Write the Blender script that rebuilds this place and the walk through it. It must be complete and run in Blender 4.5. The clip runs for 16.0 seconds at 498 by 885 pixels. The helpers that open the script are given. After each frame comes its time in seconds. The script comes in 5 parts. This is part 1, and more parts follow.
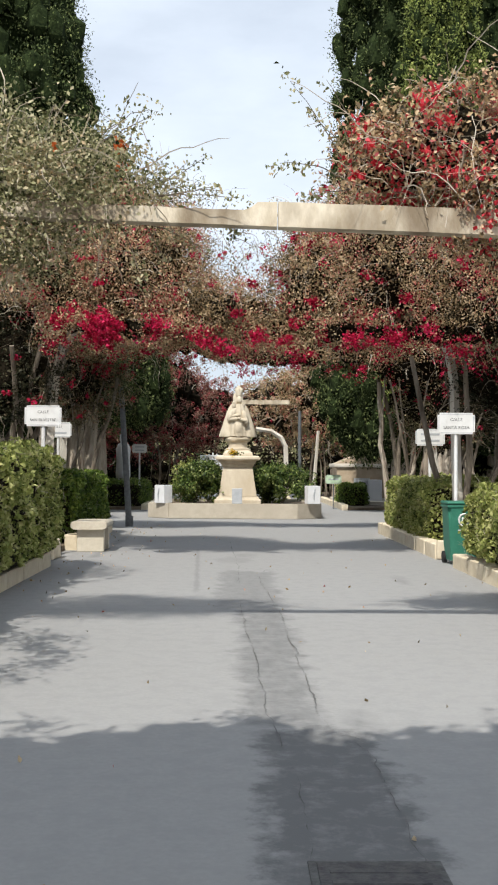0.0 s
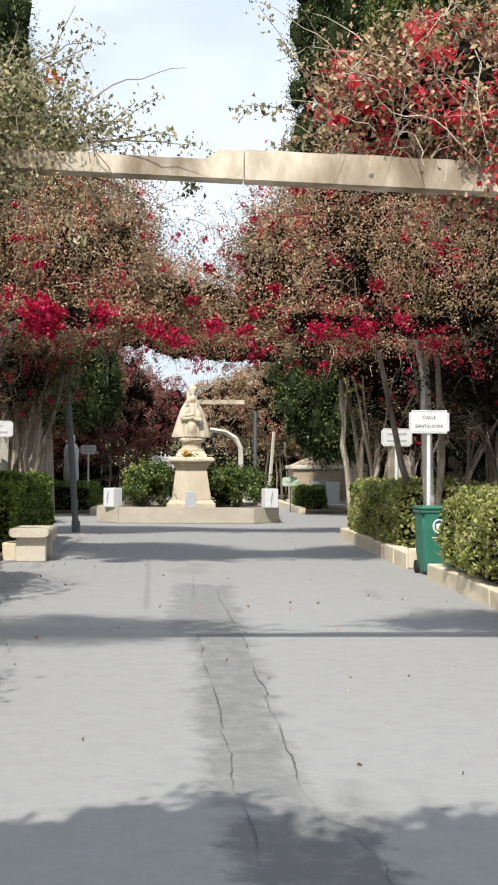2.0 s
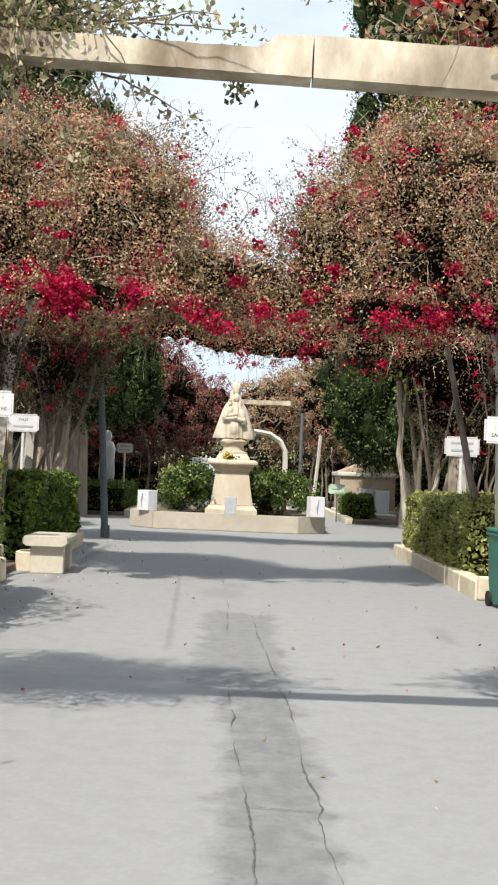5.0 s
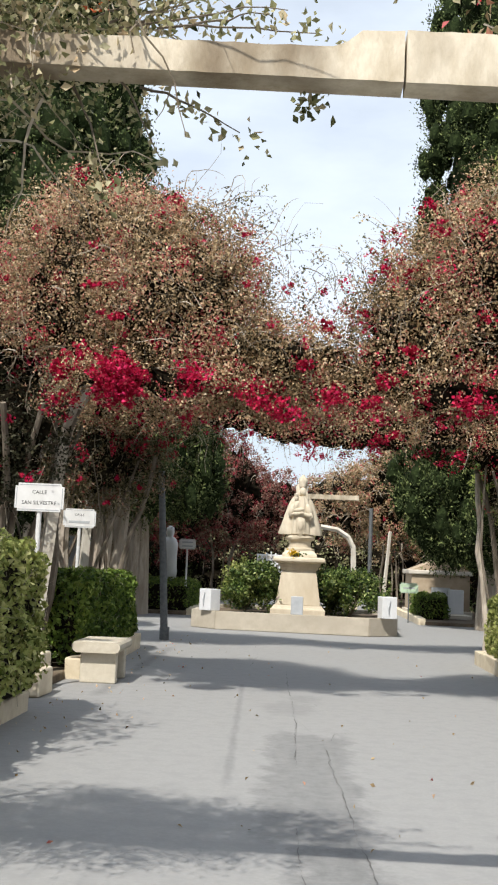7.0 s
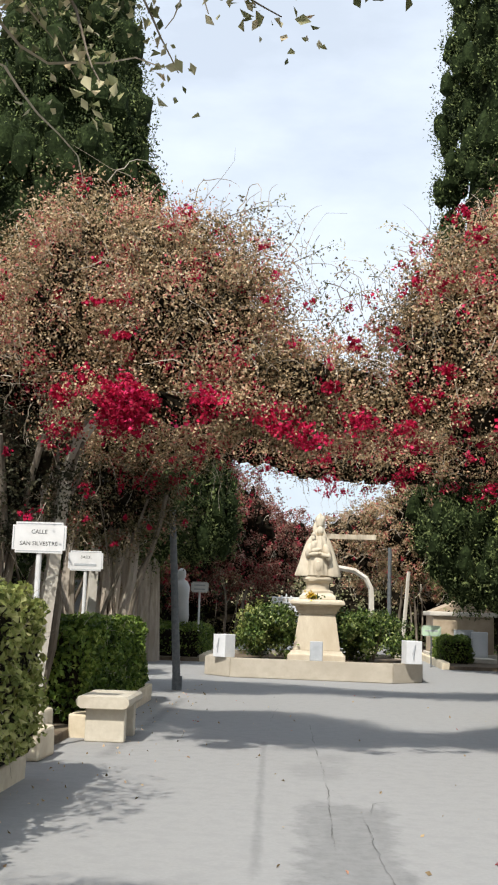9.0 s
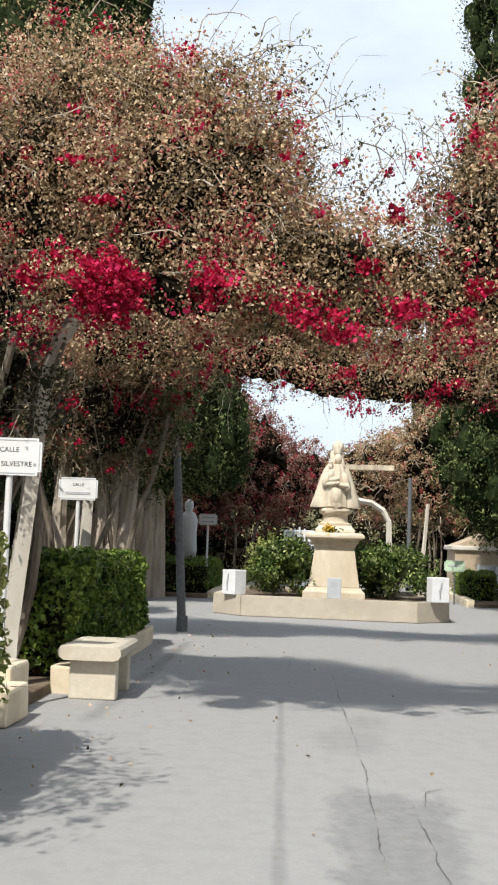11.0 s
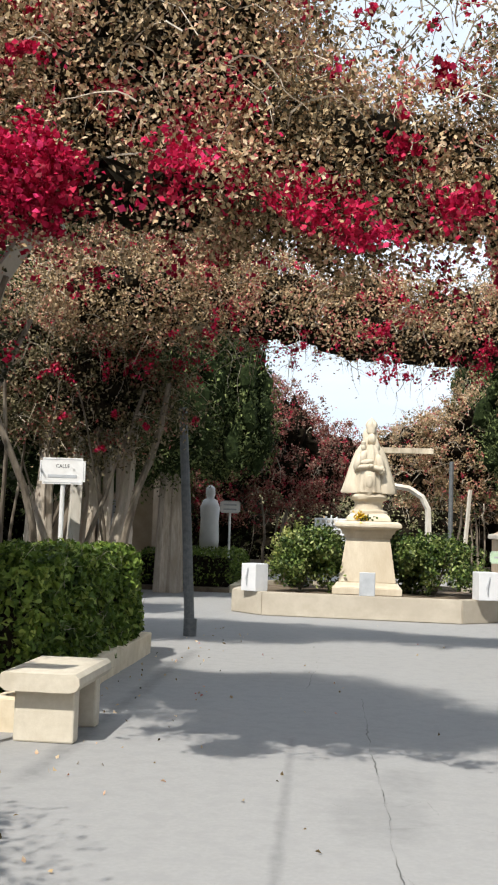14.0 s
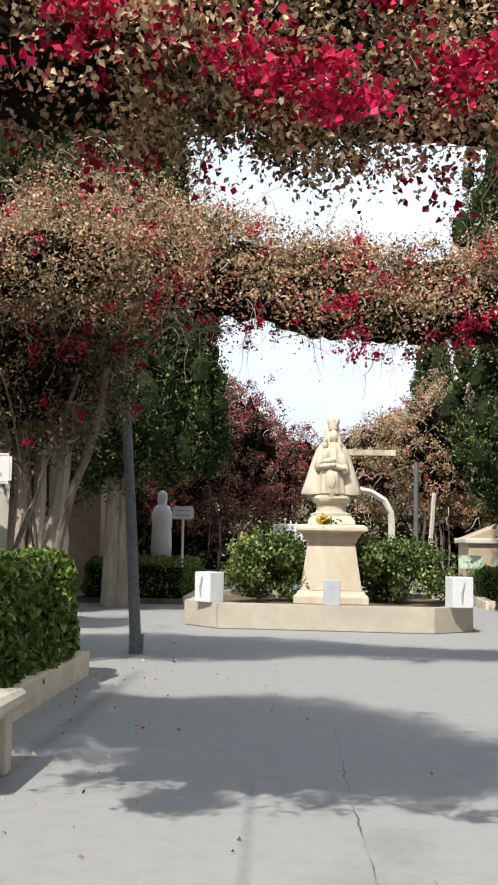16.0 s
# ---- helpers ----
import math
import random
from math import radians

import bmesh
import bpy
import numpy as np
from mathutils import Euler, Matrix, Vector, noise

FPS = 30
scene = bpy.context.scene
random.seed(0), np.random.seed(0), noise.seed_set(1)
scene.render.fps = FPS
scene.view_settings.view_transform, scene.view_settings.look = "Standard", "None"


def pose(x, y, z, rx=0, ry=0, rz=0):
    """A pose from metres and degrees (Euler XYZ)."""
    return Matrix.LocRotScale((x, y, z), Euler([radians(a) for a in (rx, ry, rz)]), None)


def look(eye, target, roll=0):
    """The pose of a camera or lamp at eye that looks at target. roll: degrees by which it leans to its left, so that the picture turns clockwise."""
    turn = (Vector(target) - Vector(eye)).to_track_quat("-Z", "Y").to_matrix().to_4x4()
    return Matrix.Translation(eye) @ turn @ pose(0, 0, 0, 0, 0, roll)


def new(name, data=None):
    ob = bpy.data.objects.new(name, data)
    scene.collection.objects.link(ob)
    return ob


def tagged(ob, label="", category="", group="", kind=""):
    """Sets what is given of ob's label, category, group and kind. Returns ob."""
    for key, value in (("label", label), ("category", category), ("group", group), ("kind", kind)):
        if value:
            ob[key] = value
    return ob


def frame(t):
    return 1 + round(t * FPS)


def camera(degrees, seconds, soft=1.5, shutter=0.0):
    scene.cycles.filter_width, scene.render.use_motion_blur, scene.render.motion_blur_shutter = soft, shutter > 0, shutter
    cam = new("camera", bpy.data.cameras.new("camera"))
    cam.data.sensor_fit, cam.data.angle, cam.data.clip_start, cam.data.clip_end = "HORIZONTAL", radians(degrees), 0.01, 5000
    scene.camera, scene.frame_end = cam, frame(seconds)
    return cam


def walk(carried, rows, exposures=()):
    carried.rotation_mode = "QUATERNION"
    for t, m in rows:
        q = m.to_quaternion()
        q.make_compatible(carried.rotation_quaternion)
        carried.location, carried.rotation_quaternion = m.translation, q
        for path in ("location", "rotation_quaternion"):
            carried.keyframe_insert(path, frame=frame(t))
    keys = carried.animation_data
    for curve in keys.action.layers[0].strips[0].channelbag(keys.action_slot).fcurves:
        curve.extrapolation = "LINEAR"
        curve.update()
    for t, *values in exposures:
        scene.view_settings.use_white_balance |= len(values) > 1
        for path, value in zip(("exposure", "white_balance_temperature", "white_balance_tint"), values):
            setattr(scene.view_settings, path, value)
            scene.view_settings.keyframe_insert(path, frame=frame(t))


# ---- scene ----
cam = camera(26.0, 16.0, soft=2.1)
PATH = [
    (0, (-1.007, -2.716, 1.411), (-0.981, -0.717, 1.458), 0.3),
    (0.5, (-1.049, -2.371, 1.41), (-1.014, -0.372, 1.467), 0.8),
    (1, (-1.029, -1.96, 1.375), (-0.979, 0.038, 1.446), 0.1),
    (1.5, (-1.031, -1.657, 1.401), (-0.943, 0.341, 1.463), -0.0),
    (2, (-1.035, -1.315, 1.412), (-0.921, 0.681, 1.463), 0.3),
    (2.5, (-0.994, -0.936, 1.422), (-0.884, 1.06, 1.462), -0.1),
    (3, (-1.05, -0.559, 1.417), (-0.931, 1.437, 1.451), 0.4),
    (5.5, (-0.979, 0.986, 1.5), (-0.976, 2.985, 1.57), 2.6),
    (6, (-0.985, 1.271, 1.502), (-1.021, 3.267, 1.619), 2.6),
    (6.5, (-1.018, 1.518, 1.546), (-1.077, 3.511, 1.708), 3.2),
    (7, (-1.008, 1.809, 1.549), (-1.103, 3.794, 1.772), 2.5),
    (7.5, (-1.094, 2.147, 1.583), (-1.188, 4.127, 1.85), 3.0),
    (8, (-1.047, 2.407, 1.535), (-1.159, 4.38, 1.84), 2.2),
    (8.5, (-1.096, 2.616, 1.568), (-1.209, 4.59, 1.875), 1.9),
    (11, (-1.327, 5.042, 1.566), (-1.457, 7.03, 1.744), 2.0),
    (11.5, (-1.289, 5.535, 1.55), (-1.39, 7.527, 1.698), 1.4),
    (12, (-1.311, 5.86, 1.505), (-1.359, 7.855, 1.642), 1.8),
    (12.5, (-1.223, 6.316, 1.517), (-1.284, 8.31, 1.657), 1.6),
    (13, (-1.196, 6.792, 1.575), (-1.294, 8.785, 1.715), 1.9),
    (13.5, (-1.215, 7.146, 1.592), (-1.358, 9.135, 1.746), 2.2),
    (14, (-1.21, 7.547, 1.615), (-1.407, 9.532, 1.768), 1.9),
    (14.5, (-1.271, 7.965, 1.599), (-1.492, 9.947, 1.751), 2.1),
    (15, (-1.244, 8.409, 1.576), (-1.481, 10.389, 1.726), 1.2),
    (15.5, (-1.313, 8.811, 1.542), (-1.501, 10.796, 1.696), 1.5),
    (16, (-1.293, 9.174, 1.513), (-1.41, 11.163, 1.688), 1.0),
]
walk(cam, [(t, look(eye, target, roll)) for t, eye, target, roll in PATH],
     [(0, 0.0), (3, 0.2), (5.5, 0.2), (7, 0.1), (8.5, 0.1), (11, 0.18), (16, 0.25)])

# ---- world, sun ----
SUN_AZ, SUN_EL = radians(20), radians(52)   # sun behind the walker, a little to the left
world = bpy.data.worlds.new("sky")
scene.world = world
world.use_nodes = True
wn, wl = world.node_tree.nodes, world.node_tree.links
wn.clear()
sky = wn.new("ShaderNodeTexSky")
sky.sky_type, sky.sun_disc = "NISHITA", False
sky.sun_elevation, sky.sun_rotation = SUN_EL, radians(180) + SUN_AZ
sky.dust_density, sky.air_density = 2.5, 1.0
tc = wn.new("ShaderNodeTexCoord")
mapping = wn.new("ShaderNodeMapping")
mapping.inputs["Scale"].default_value = (1.6, 1.6, 4.5)
cloud = wn.new("ShaderNodeTexNoise")
cloud.inputs["Scale"].default_value, cloud.inputs["Detail"].default_value, cloud.inputs["Roughness"].default_value = 1.6, 7, 0.55
ramp = wn.new("ShaderNodeValToRGB")
ramp.color_ramp.elements[0].position, ramp.color_ramp.elements[0].color = 0.35, (0.62, 0.62, 0.62, 1)
ramp.color_ramp.elements[1].position, ramp.color_ramp.elements[1].color = 0.65, (0.95, 0.95, 0.95, 1)
mixc = wn.new("ShaderNodeMix")
mixc.data_type = "RGBA"
mixc.inputs[7].default_value = (9.7, 10.7, 12.0, 1)
back = wn.new("ShaderNodeBackground")
back.inputs["Strength"].default_value = 0.085
wout = wn.new("ShaderNodeOutputWorld")
wl.new(tc.outputs["Generated"], mapping.inputs["Vector"])
wl.new(mapping.outputs["Vector"], cloud.inputs["Vector"])
wl.new(cloud.outputs["Fac"], ramp.inputs["Fac"])
# pale haze that thickens towards the horizon
sep = wn.new("ShaderNodeSeparateXYZ")
haze = wn.new("ShaderNodeMapRange")
haze.inputs["From Min"].default_value, haze.inputs["From Max"].default_value = 0.0, 1.0
haze.inputs["To Min"].default_value, haze.inputs["To Max"].default_value = 1.2, 1.22
hazed = wn.new("ShaderNodeVectorMath")
hazed.operation = "SCALE"
wl.new(tc.outputs["Generated"], sep.inputs["Vector"])
wl.new(sep.outputs["Z"], haze.inputs["Value"])
wl.new(haze.outputs["Result"], hazed.inputs["Scale"])
wl.new(ramp.outputs["Color"], mixc.inputs[0])
wl.new(sky.outputs["Color"], mixc.inputs[6])
wl.new(mixc.outputs[2], hazed.inputs[0])
wl.new(hazed.outputs["Vector"], back.inputs["Color"])
wl.new(back.outputs["Background"], wout.inputs["Surface"])

sun_data = bpy.data.lights.new("sun", "SUN")
sun_data.energy, sun_data.angle, sun_data.color = 4.5, radians(0.6), (1.0, 0.955, 0.88)
sun = new("sun", sun_data)
sun.matrix_basis = look((-30 * math.sin(SUN_AZ), -30 * math.cos(SUN_AZ), 30 * math.tan(SUN_EL)), (0, 0, 0))


# ---- materials ----
def material(name, c1, c2, scale=4.0, rough=0.85, bump=0.3, bump_scale=60.0, c3=None, stain=0.9, metallic=0.0, vec="Object", spec=0.3, streak=1.0):
    """Two colours mixed by fine noise, a third by large stains; fine relief."""
    m = bpy.data.materials.new(name)
    m.use_nodes = True
    n, l = m.node_tree.nodes, m.node_tree.links
    b = n["Principled BSDF"]
    b.inputs["Roughness"].default_value, b.inputs["Metallic"].default_value = rough, metallic
    b.inputs["Specular IOR Level"].default_value = spec
    t = n.new("ShaderNodeTexCoord")
    mp = n.new("ShaderNodeMapping")
    mp.inputs["Scale"].default_value = (1, 1, streak)
    l.new(t.outputs[vec], mp.inputs["Vector"])
    fine = n.new("ShaderNodeTexNoise")
    fine.inputs["Scale"].default_value, fine.inputs["Detail"].default_value, fine.inputs["Roughness"].default_value = scale, 8, 0.65
    l.new(mp.outputs["Vector"], fine.inputs["Vector"])
    r = n.new("ShaderNodeValToRGB")
    r.color_ramp.elements[0].position, r.color_ramp.elements[0].color = 0.36, (*c1, 1)
    r.color_ramp.elements[1].position, r.color_ramp.elements[1].color = 0.64, (*c2, 1)
    l.new(fine.outputs["Fac"], r.inputs["Fac"])
    col = r.outputs["Color"]
    if c3:
        big = n.new("ShaderNodeTexNoise")
        big.inputs["Scale"].default_value, big.inputs["Detail"].default_value = scale * 0.23, 6
        l.new(mp.outputs["Vector"], big.inputs["Vector"])
        r2 = n.new("ShaderNodeValToRGB")
        r2.color_ramp.elements[0].position, r2.color_ramp.elements[1].position = 0.46, 0.64
        r2.color_ramp.elements[0].color, r2.color_ramp.elements[1].color = (0, 0, 0, 1), (stain, stain, stain, 1)
        l.new(big.outputs["Fac"], r2.inputs["Fac"])
        mx = n.new("ShaderNodeMix")
        mx.data_type = "RGBA"
        l.new(r2.outputs["Color"], mx.inputs[0])
        l.new(col, mx.inputs[6])
        mx.inputs[7].default_value = (*c3, 1)
        col = mx.outputs[2]
    l.new(col, b.inputs["Base Color"])
    if bump:
        bn = n.new("ShaderNodeTexNoise")
        bn.inputs["Scale"].default_value, bn.inputs["Detail"].default_value = bump_scale, 6
        l.new(mp.outputs["Vector"], bn.inputs["Vector"])
        bp = n.new("ShaderNodeBump")
        bp.inputs["Strength"].default_value, bp.inputs["Distance"].default_value = bump, 0.01
        l.new(bn.outputs["Fac"], bp.inputs["Height"])
        l.new(bp.outputs["Normal"], b.inputs["Normal"])
    return m


def leafy(name, stops, rough=0.6, translucent=0.35, jitter=0.4, spread=0.75, patch=3.2):
    """Foliage: each leaf takes its own colour; light comes through it."""
    m = bpy.data.materials.new(name)
    m.use_nodes = True
    n, l = m.node_tree.nodes, m.node_tree.links
    b = n["Principled BSDF"]
    b.inputs["Roughness"].default_value, b.inputs["Specular IOR Level"].default_value = rough, 0.25
    g = n.new("ShaderNodeNewGeometry")
    t = n.new("ShaderNodeTexCoord")
    big = n.new("ShaderNodeTexNoise")
    big.inputs["Scale"].default_value, big.inputs["Detail"].default_value = patch, 5
    l.new(t.outputs["Object"], big.inputs["Vector"])
    mr = n.new("ShaderNodeMapRange")
    mr.inputs["From Min"].default_value, mr.inputs["From Max"].default_value = 0.25, 0.75
    mr.inputs["To Min"].default_value, mr.inputs["To Max"].default_value = -jitter, jitter
    l.new(big.outputs["Fac"], mr.inputs["Value"])
    ad = n.new("ShaderNodeMath")
    ad.operation, ad.use_clamp = "ADD", True
    sc = n.new("ShaderNodeMapRange")
    sc.inputs["To Min"].default_value, sc.inputs["To Max"].default_value = 0.5 - spread / 2, 0.5 + spread / 2
    l.new(g.outputs["Random Per Island"], sc.inputs["Value"])
    l.new(sc.outputs["Result"], ad.inputs[0])
    l.new(mr.outputs["Result"], ad.inputs[1])
    r = n.new("ShaderNodeValToRGB")
    r.color_ramp.interpolation = "LINEAR"
    while len(r.color_ramp.elements) < len(stops):
        r.color_ramp.elements.new(0.5)
    for e, (p, c) in zip(r.color_ramp.elements, stops):
        e.position, e.color = p, (*c, 1)
    l.new(ad.outputs[0], r.inputs["Fac"])
    l.new(r.outputs["Color"], b.inputs["Base Color"])
    tr = n.new("ShaderNodeBsdfTranslucent")
    l.new(r.outputs["Color"], tr.inputs["Color"])
    mix = n.new("ShaderNodeMixShader")
    mix.inputs[0].default_value = translucent
    l.new(b.outputs[0], mix.inputs[1])
    l.new(tr.outputs[0], mix.inputs[2])
    l.new(mix.outputs[0], n["Material Output"].inputs["Surface"])
    return m


ASPHALT = material("asphalt", (0.289, 0.288, 0.283), (0.316, 0.314, 0.307), 30, 0.92, 0.12, 140, (0.265, 0.265, 0.262), 0.5)


def road_stains(m, stains):
    """Worn repairs and stains with soft ragged edges: (x at y=0, slope, half width, y0, y1, strength)."""
    n, l = m.node_tree.nodes, m.node_tree.links
    b = n["Principled BSDF"]
    col = b.inputs["Base Color"].links[0].from_socket
    t = n.new("ShaderNodeTexCoord")
    warp = n.new("ShaderNodeTexNoise")
    warp.inputs["Scale"].default_value, warp.inputs["Detail"].default_value, warp.inputs["Roughness"].default_value = 2.6, 7, 0.7
    l.new(t.outputs["Object"], warp.inputs["Vector"])
    sp = n.new("ShaderNodeSeparateXYZ")
    l.new(t.outputs["Object"], sp.inputs["Vector"])

    def op(kind, a, c, clamp=False):
        q = n.new("ShaderNodeMath")
        q.operation, q.use_clamp = kind, clamp
        for s, v in zip(q.inputs, (a, c)):
            if isinstance(v, (int, float)):
                s.default_value = v
            else:
                l.new(v, s)
        return q.outputs[0]
    off = op("MULTIPLY", op("SUBTRACT", warp.outputs["Fac"], 0.5), 0.75)
    total = None
    for x0, slope, w, y0, y1, k in stains:
        xc = op("SUBTRACT", sp.outputs["X"], op("ADD", op("MULTIPLY", sp.outputs["Y"], slope), x0))
        soft = min(0.12, w * 0.8)
        warped = op("ADD", op("ABSOLUTE", xc, 0), op("MULTIPLY", off, min(1.0, w * 3)))
        mx = op("DIVIDE", op("SUBTRACT", w, warped), soft, True)
        ya = op("DIVIDE", op("ADD", op("SUBTRACT", sp.outputs["Y"], y0), op("MULTIPLY", off, 2.0)), 0.3, True)
        yb = op("DIVIDE", op("ADD", op("SUBTRACT", y1, sp.outputs["Y"]), op("MULTIPLY", off, 2.0)), 0.3, True)
        one = op("MULTIPLY", op("MULTIPLY", mx, op("MULTIPLY", ya, yb)), k)
        total = one if total is None else op("MAXIMUM", total, one)
    mott = n.new("ShaderNodeTexNoise")
    mott.inputs["Scale"].default_value, mott.inputs["Detail"].default_value, mott.inputs["Roughness"].default_value = 7.0, 8, 0.75
    l.new(t.outputs["Object"], mott.inputs["Vector"])
    total = op("MULTIPLY", total, op("ADD", op("MULTIPLY", mott.outputs["Fac"], 2.6), -0.32), True)
    mix = n.new("ShaderNodeMix")
    mix.data_type = "RGBA"
    l.new(total, mix.inputs[0])
    l.new(col, mix.inputs[6])
    mix.inputs[7].default_value = (0.15, 0.152, 0.152, 1)
    l.new(mix.outputs[2], b.inputs["Base Color"])


road_stains(ASPHALT, [(-0.72, 0.0, 0.29, 3.0, 8.4, 0.62), (-0.57, 0.0, 0.36, 0.6, 3.3, 1.0), (-0.84, 0.0, 0.4, 7.9, 12.2, 0.5), (-0.3, 0.0, 0.14, 2.9, 3.6, 0.5), (-0.85, 0.0, 0.2, 14.2, 15.2, 0.3),
                      (1.5, 0.0, 0.32, 9.2, 9.9, 0.35), (1.1, 0.0, 0.12, 10.3, 11.6, 0.35), (-1.14, -0.031, 0.045, 9.4, 16.0, 0.4), (-1.0, 0.0, 0.3, 13.2, 14.4, 0.25), (-3.2, 0.0, 0.12, 14.0, 21.5, 0.5)])


TAR = material("crack_tar", (0.075, 0.075, 0.073), (0.15, 0.15, 0.145), 20, 0.8, 0.3)
SOIL = material("soil", (0.09, 0.065, 0.045), (0.16, 0.12, 0.085), 9, 0.95, 0.6, 40, (0.2, 0.16, 0.11))
LIMESTONE = material("limestone_kerb", (0.66, 0.56, 0.4), (0.78, 0.69, 0.53), 5, 0.85, 0.2, 60, (0.54, 0.45, 0.32), 0.4)
BEAM = material("weathered_concrete", (0.5, 0.42, 0.3), (0.76, 0.68, 0.54), 7, 0.9, 0.55, 45, (0.16, 0.115, 0.07), 0.85, streak=0.45)
POST = material("pale_post", (0.6, 0.56, 0.48), (0.72, 0.68, 0.6), 6, 0.85, 0.3, 50, (0.45, 0.38, 0.3), 0.7, streak=0.3)
BENCHC = material("bench_concrete", (0.55, 0.495, 0.395), (0.63, 0.575, 0.47), 12, 0.8, 0.12, 90, (0.48, 0.42, 0.32), 0.35)
STATUE = material("statue_stone", (0.56, 0.48, 0.36), (0.68, 0.61, 0.48), 5, 0.8, 0.3, 40, (0.46, 0.38, 0.27), 0.6, streak=0.4)
PLANTER = material("planter_plaster", (0.45, 0.4, 0.32), (0.52, 0.47, 0.385), 5, 0.88, 0.2, 60, (0.4, 0.35, 0.28), 0.5)
MARBLE = material("white_marble", (0.68, 0.69, 0.7), (0.8, 0.8, 0.8), 3, 0.45, 0.05, 30, (0.55, 0.57, 0.6), 0.5)
GREYST = material("grey_marble", (0.4, 0.42, 0.44), (0.5, 0.52, 0.54), 5, 0.5, 0.05, 30)
GALV = material("galvanised_steel", (0.12, 0.13, 0.135), (0.19, 0.2, 0.205), 15, 0.5, 0.05, 30, metallic=0.3)
WHITEP = material("white_enamel", (0.74, 0.74, 0.73), (0.82, 0.82, 0.81), 8, 0.4, 0.03, 30, (0.66, 0.64, 0.6), 0.4)
LETTER = material("black_lettering", (0.03, 0.03, 0.03), (0.06, 0.06, 0.06), 20, 0.5, 0)
SIGNGREEN = material("pale_green_enamel", (0.5, 0.66, 0.46), (0.58, 0.74, 0.54), 8, 0.4, 0.03)
BINGREEN = material("green_plastic", (0.035, 0.17, 0.115), (0.05, 0.21, 0.145), 8, 0.45, 0.08, 60, (0.06, 0.12, 0.1), 0.3)
RUBBER = material("black_rubber", (0.015, 0.015, 0.015), (0.03, 0.03, 0.03), 20, 0.7, 0)
IRON = material("cast_iron", (0.07, 0.07, 0.075), (0.14, 0.135, 0.13), 18, 0.65, 0.3, 60, metallic=0.4)
BARK = material("bark", (0.16, 0.125, 0.095), (0.32, 0.27, 0.215), 6, 0.95, 0.8, 30, (0.12, 0.09, 0.07), 0.6, streak=0.25)
# bark colour carries light: stems darkened for shade, trunks paled for sun
VINEBARK = material("vine_bark_shade_dark", (0.13, 0.105, 0.08), (0.3, 0.255, 0.2), 8, 0.95, 0.6, 40, (0.08, 0.062, 0.045), 0.5, streak=0.3)
TRUNKBARK = material("sun_pale_trunk_bark", (0.36, 0.3, 0.235), (0.62, 0.55, 0.46), 9, 0.95, 0.9, 30, (0.24, 0.195, 0.15), 0.55, streak=0.2)
TWIG = leafy("twigs", [(0, (0.2, 0.16, 0.11)), (0.5, (0.4, 0.34, 0.26)), (1, (0.6, 0.54, 0.45))], 0.85, 0.0, 0.2)
DRYLEAF = leafy("vine_leaves", [(0, (0.045, 0.035, 0.015)), (0.14, (0.13, 0.095, 0.045)), (0.34, (0.33, 0.235, 0.125)), (0.58, (0.53, 0.385, 0.21)), (0.78, (0.7, 0.55, 0.37)), (0.9, (0.6, 0.32, 0.2)), (1, (0.5, 0.12, 0.12))], translucent=0.22, jitter=0.55, spread=0.85, patch=2.0)
GREENLEAF = leafy("green_vine_leaves", [(0, (0.04, 0.048, 0.018)), (0.22, (0.13, 0.14, 0.058)), (0.5, (0.33, 0.32, 0.16)), (0.75, (0.55, 0.5, 0.32)), (1, (0.62, 0.46, 0.28))], translucent=0.28)
BRACT = leafy("crimson_bracts", [(0, (0.17, 0.002, 0.015)), (0.45, (0.38, 0.004, 0.034)), (0.8, (0.6, 0.012, 0.075)), (1, (0.75, 0.04, 0.16))], 0.6, 0.22, 0.35, 0.85)
CORAL = leafy("coral_bracts", [(0, (0.4, 0.015, 0.03)), (0.5, (0.7, 0.05, 0.07)), (1, (0.8, 0.12, 0.15))], 0.6, 0.35, 0.2)
ORANGEB = leafy("orange_bracts", [(0, (0.5, 0.09, 0.02)), (1, (0.75, 0.2, 0.05))], 0.6, 0.35)
# leaf colours darkened to stand in for deep shade beside the arches
SHADELEAF = leafy("shade_coloured_leaves", [(0, (0.012, 0.014, 0.007)), (0.5, (0.035, 0.037, 0.017)), (0.85, (0.075, 0.068, 0.035)), (1, (0.14, 0.1, 0.06))], translucent=0.1)
MIXVINE = leafy("olive_vine_leaves", [(0, (0.03, 0.03, 0.014)), (0.35, (0.11, 0.1, 0.045)), (0.7, (0.27, 0.22, 0.12)), (0.9, (0.45, 0.37, 0.24)), (1, (0.4, 0.1, 0.09))], translucent=0.2, spread=0.95)
REDVINE = leafy("reddish_vine_leaves", [(0, (0.05, 0.018, 0.014)), (0.35, (0.2, 0.06, 0.05)), (0.6, (0.36, 0.2, 0.14)), (0.8, (0.45, 0.33, 0.25)), (1, (0.5, 0.05, 0.08))], spread=0.95)
HEDGE = leafy("hedge_leaves", [(0, (0.025, 0.05, 0.009)), (0.35, (0.08, 0.135, 0.022)), (0.7, (0.17, 0.25, 0.042)), (1, (0.36, 0.42, 0.1))], 0.55, 0.2, 0.3)
HEDGEY = leafy("pale_hedge_leaves", [(0, (0.08, 0.11, 0.026)), (0.3, (0.23, 0.27, 0.07)), (0.65, (0.44, 0.46, 0.15)), (1, (0.6, 0.58, 0.27))], 0.6, 0.38, 0.35)
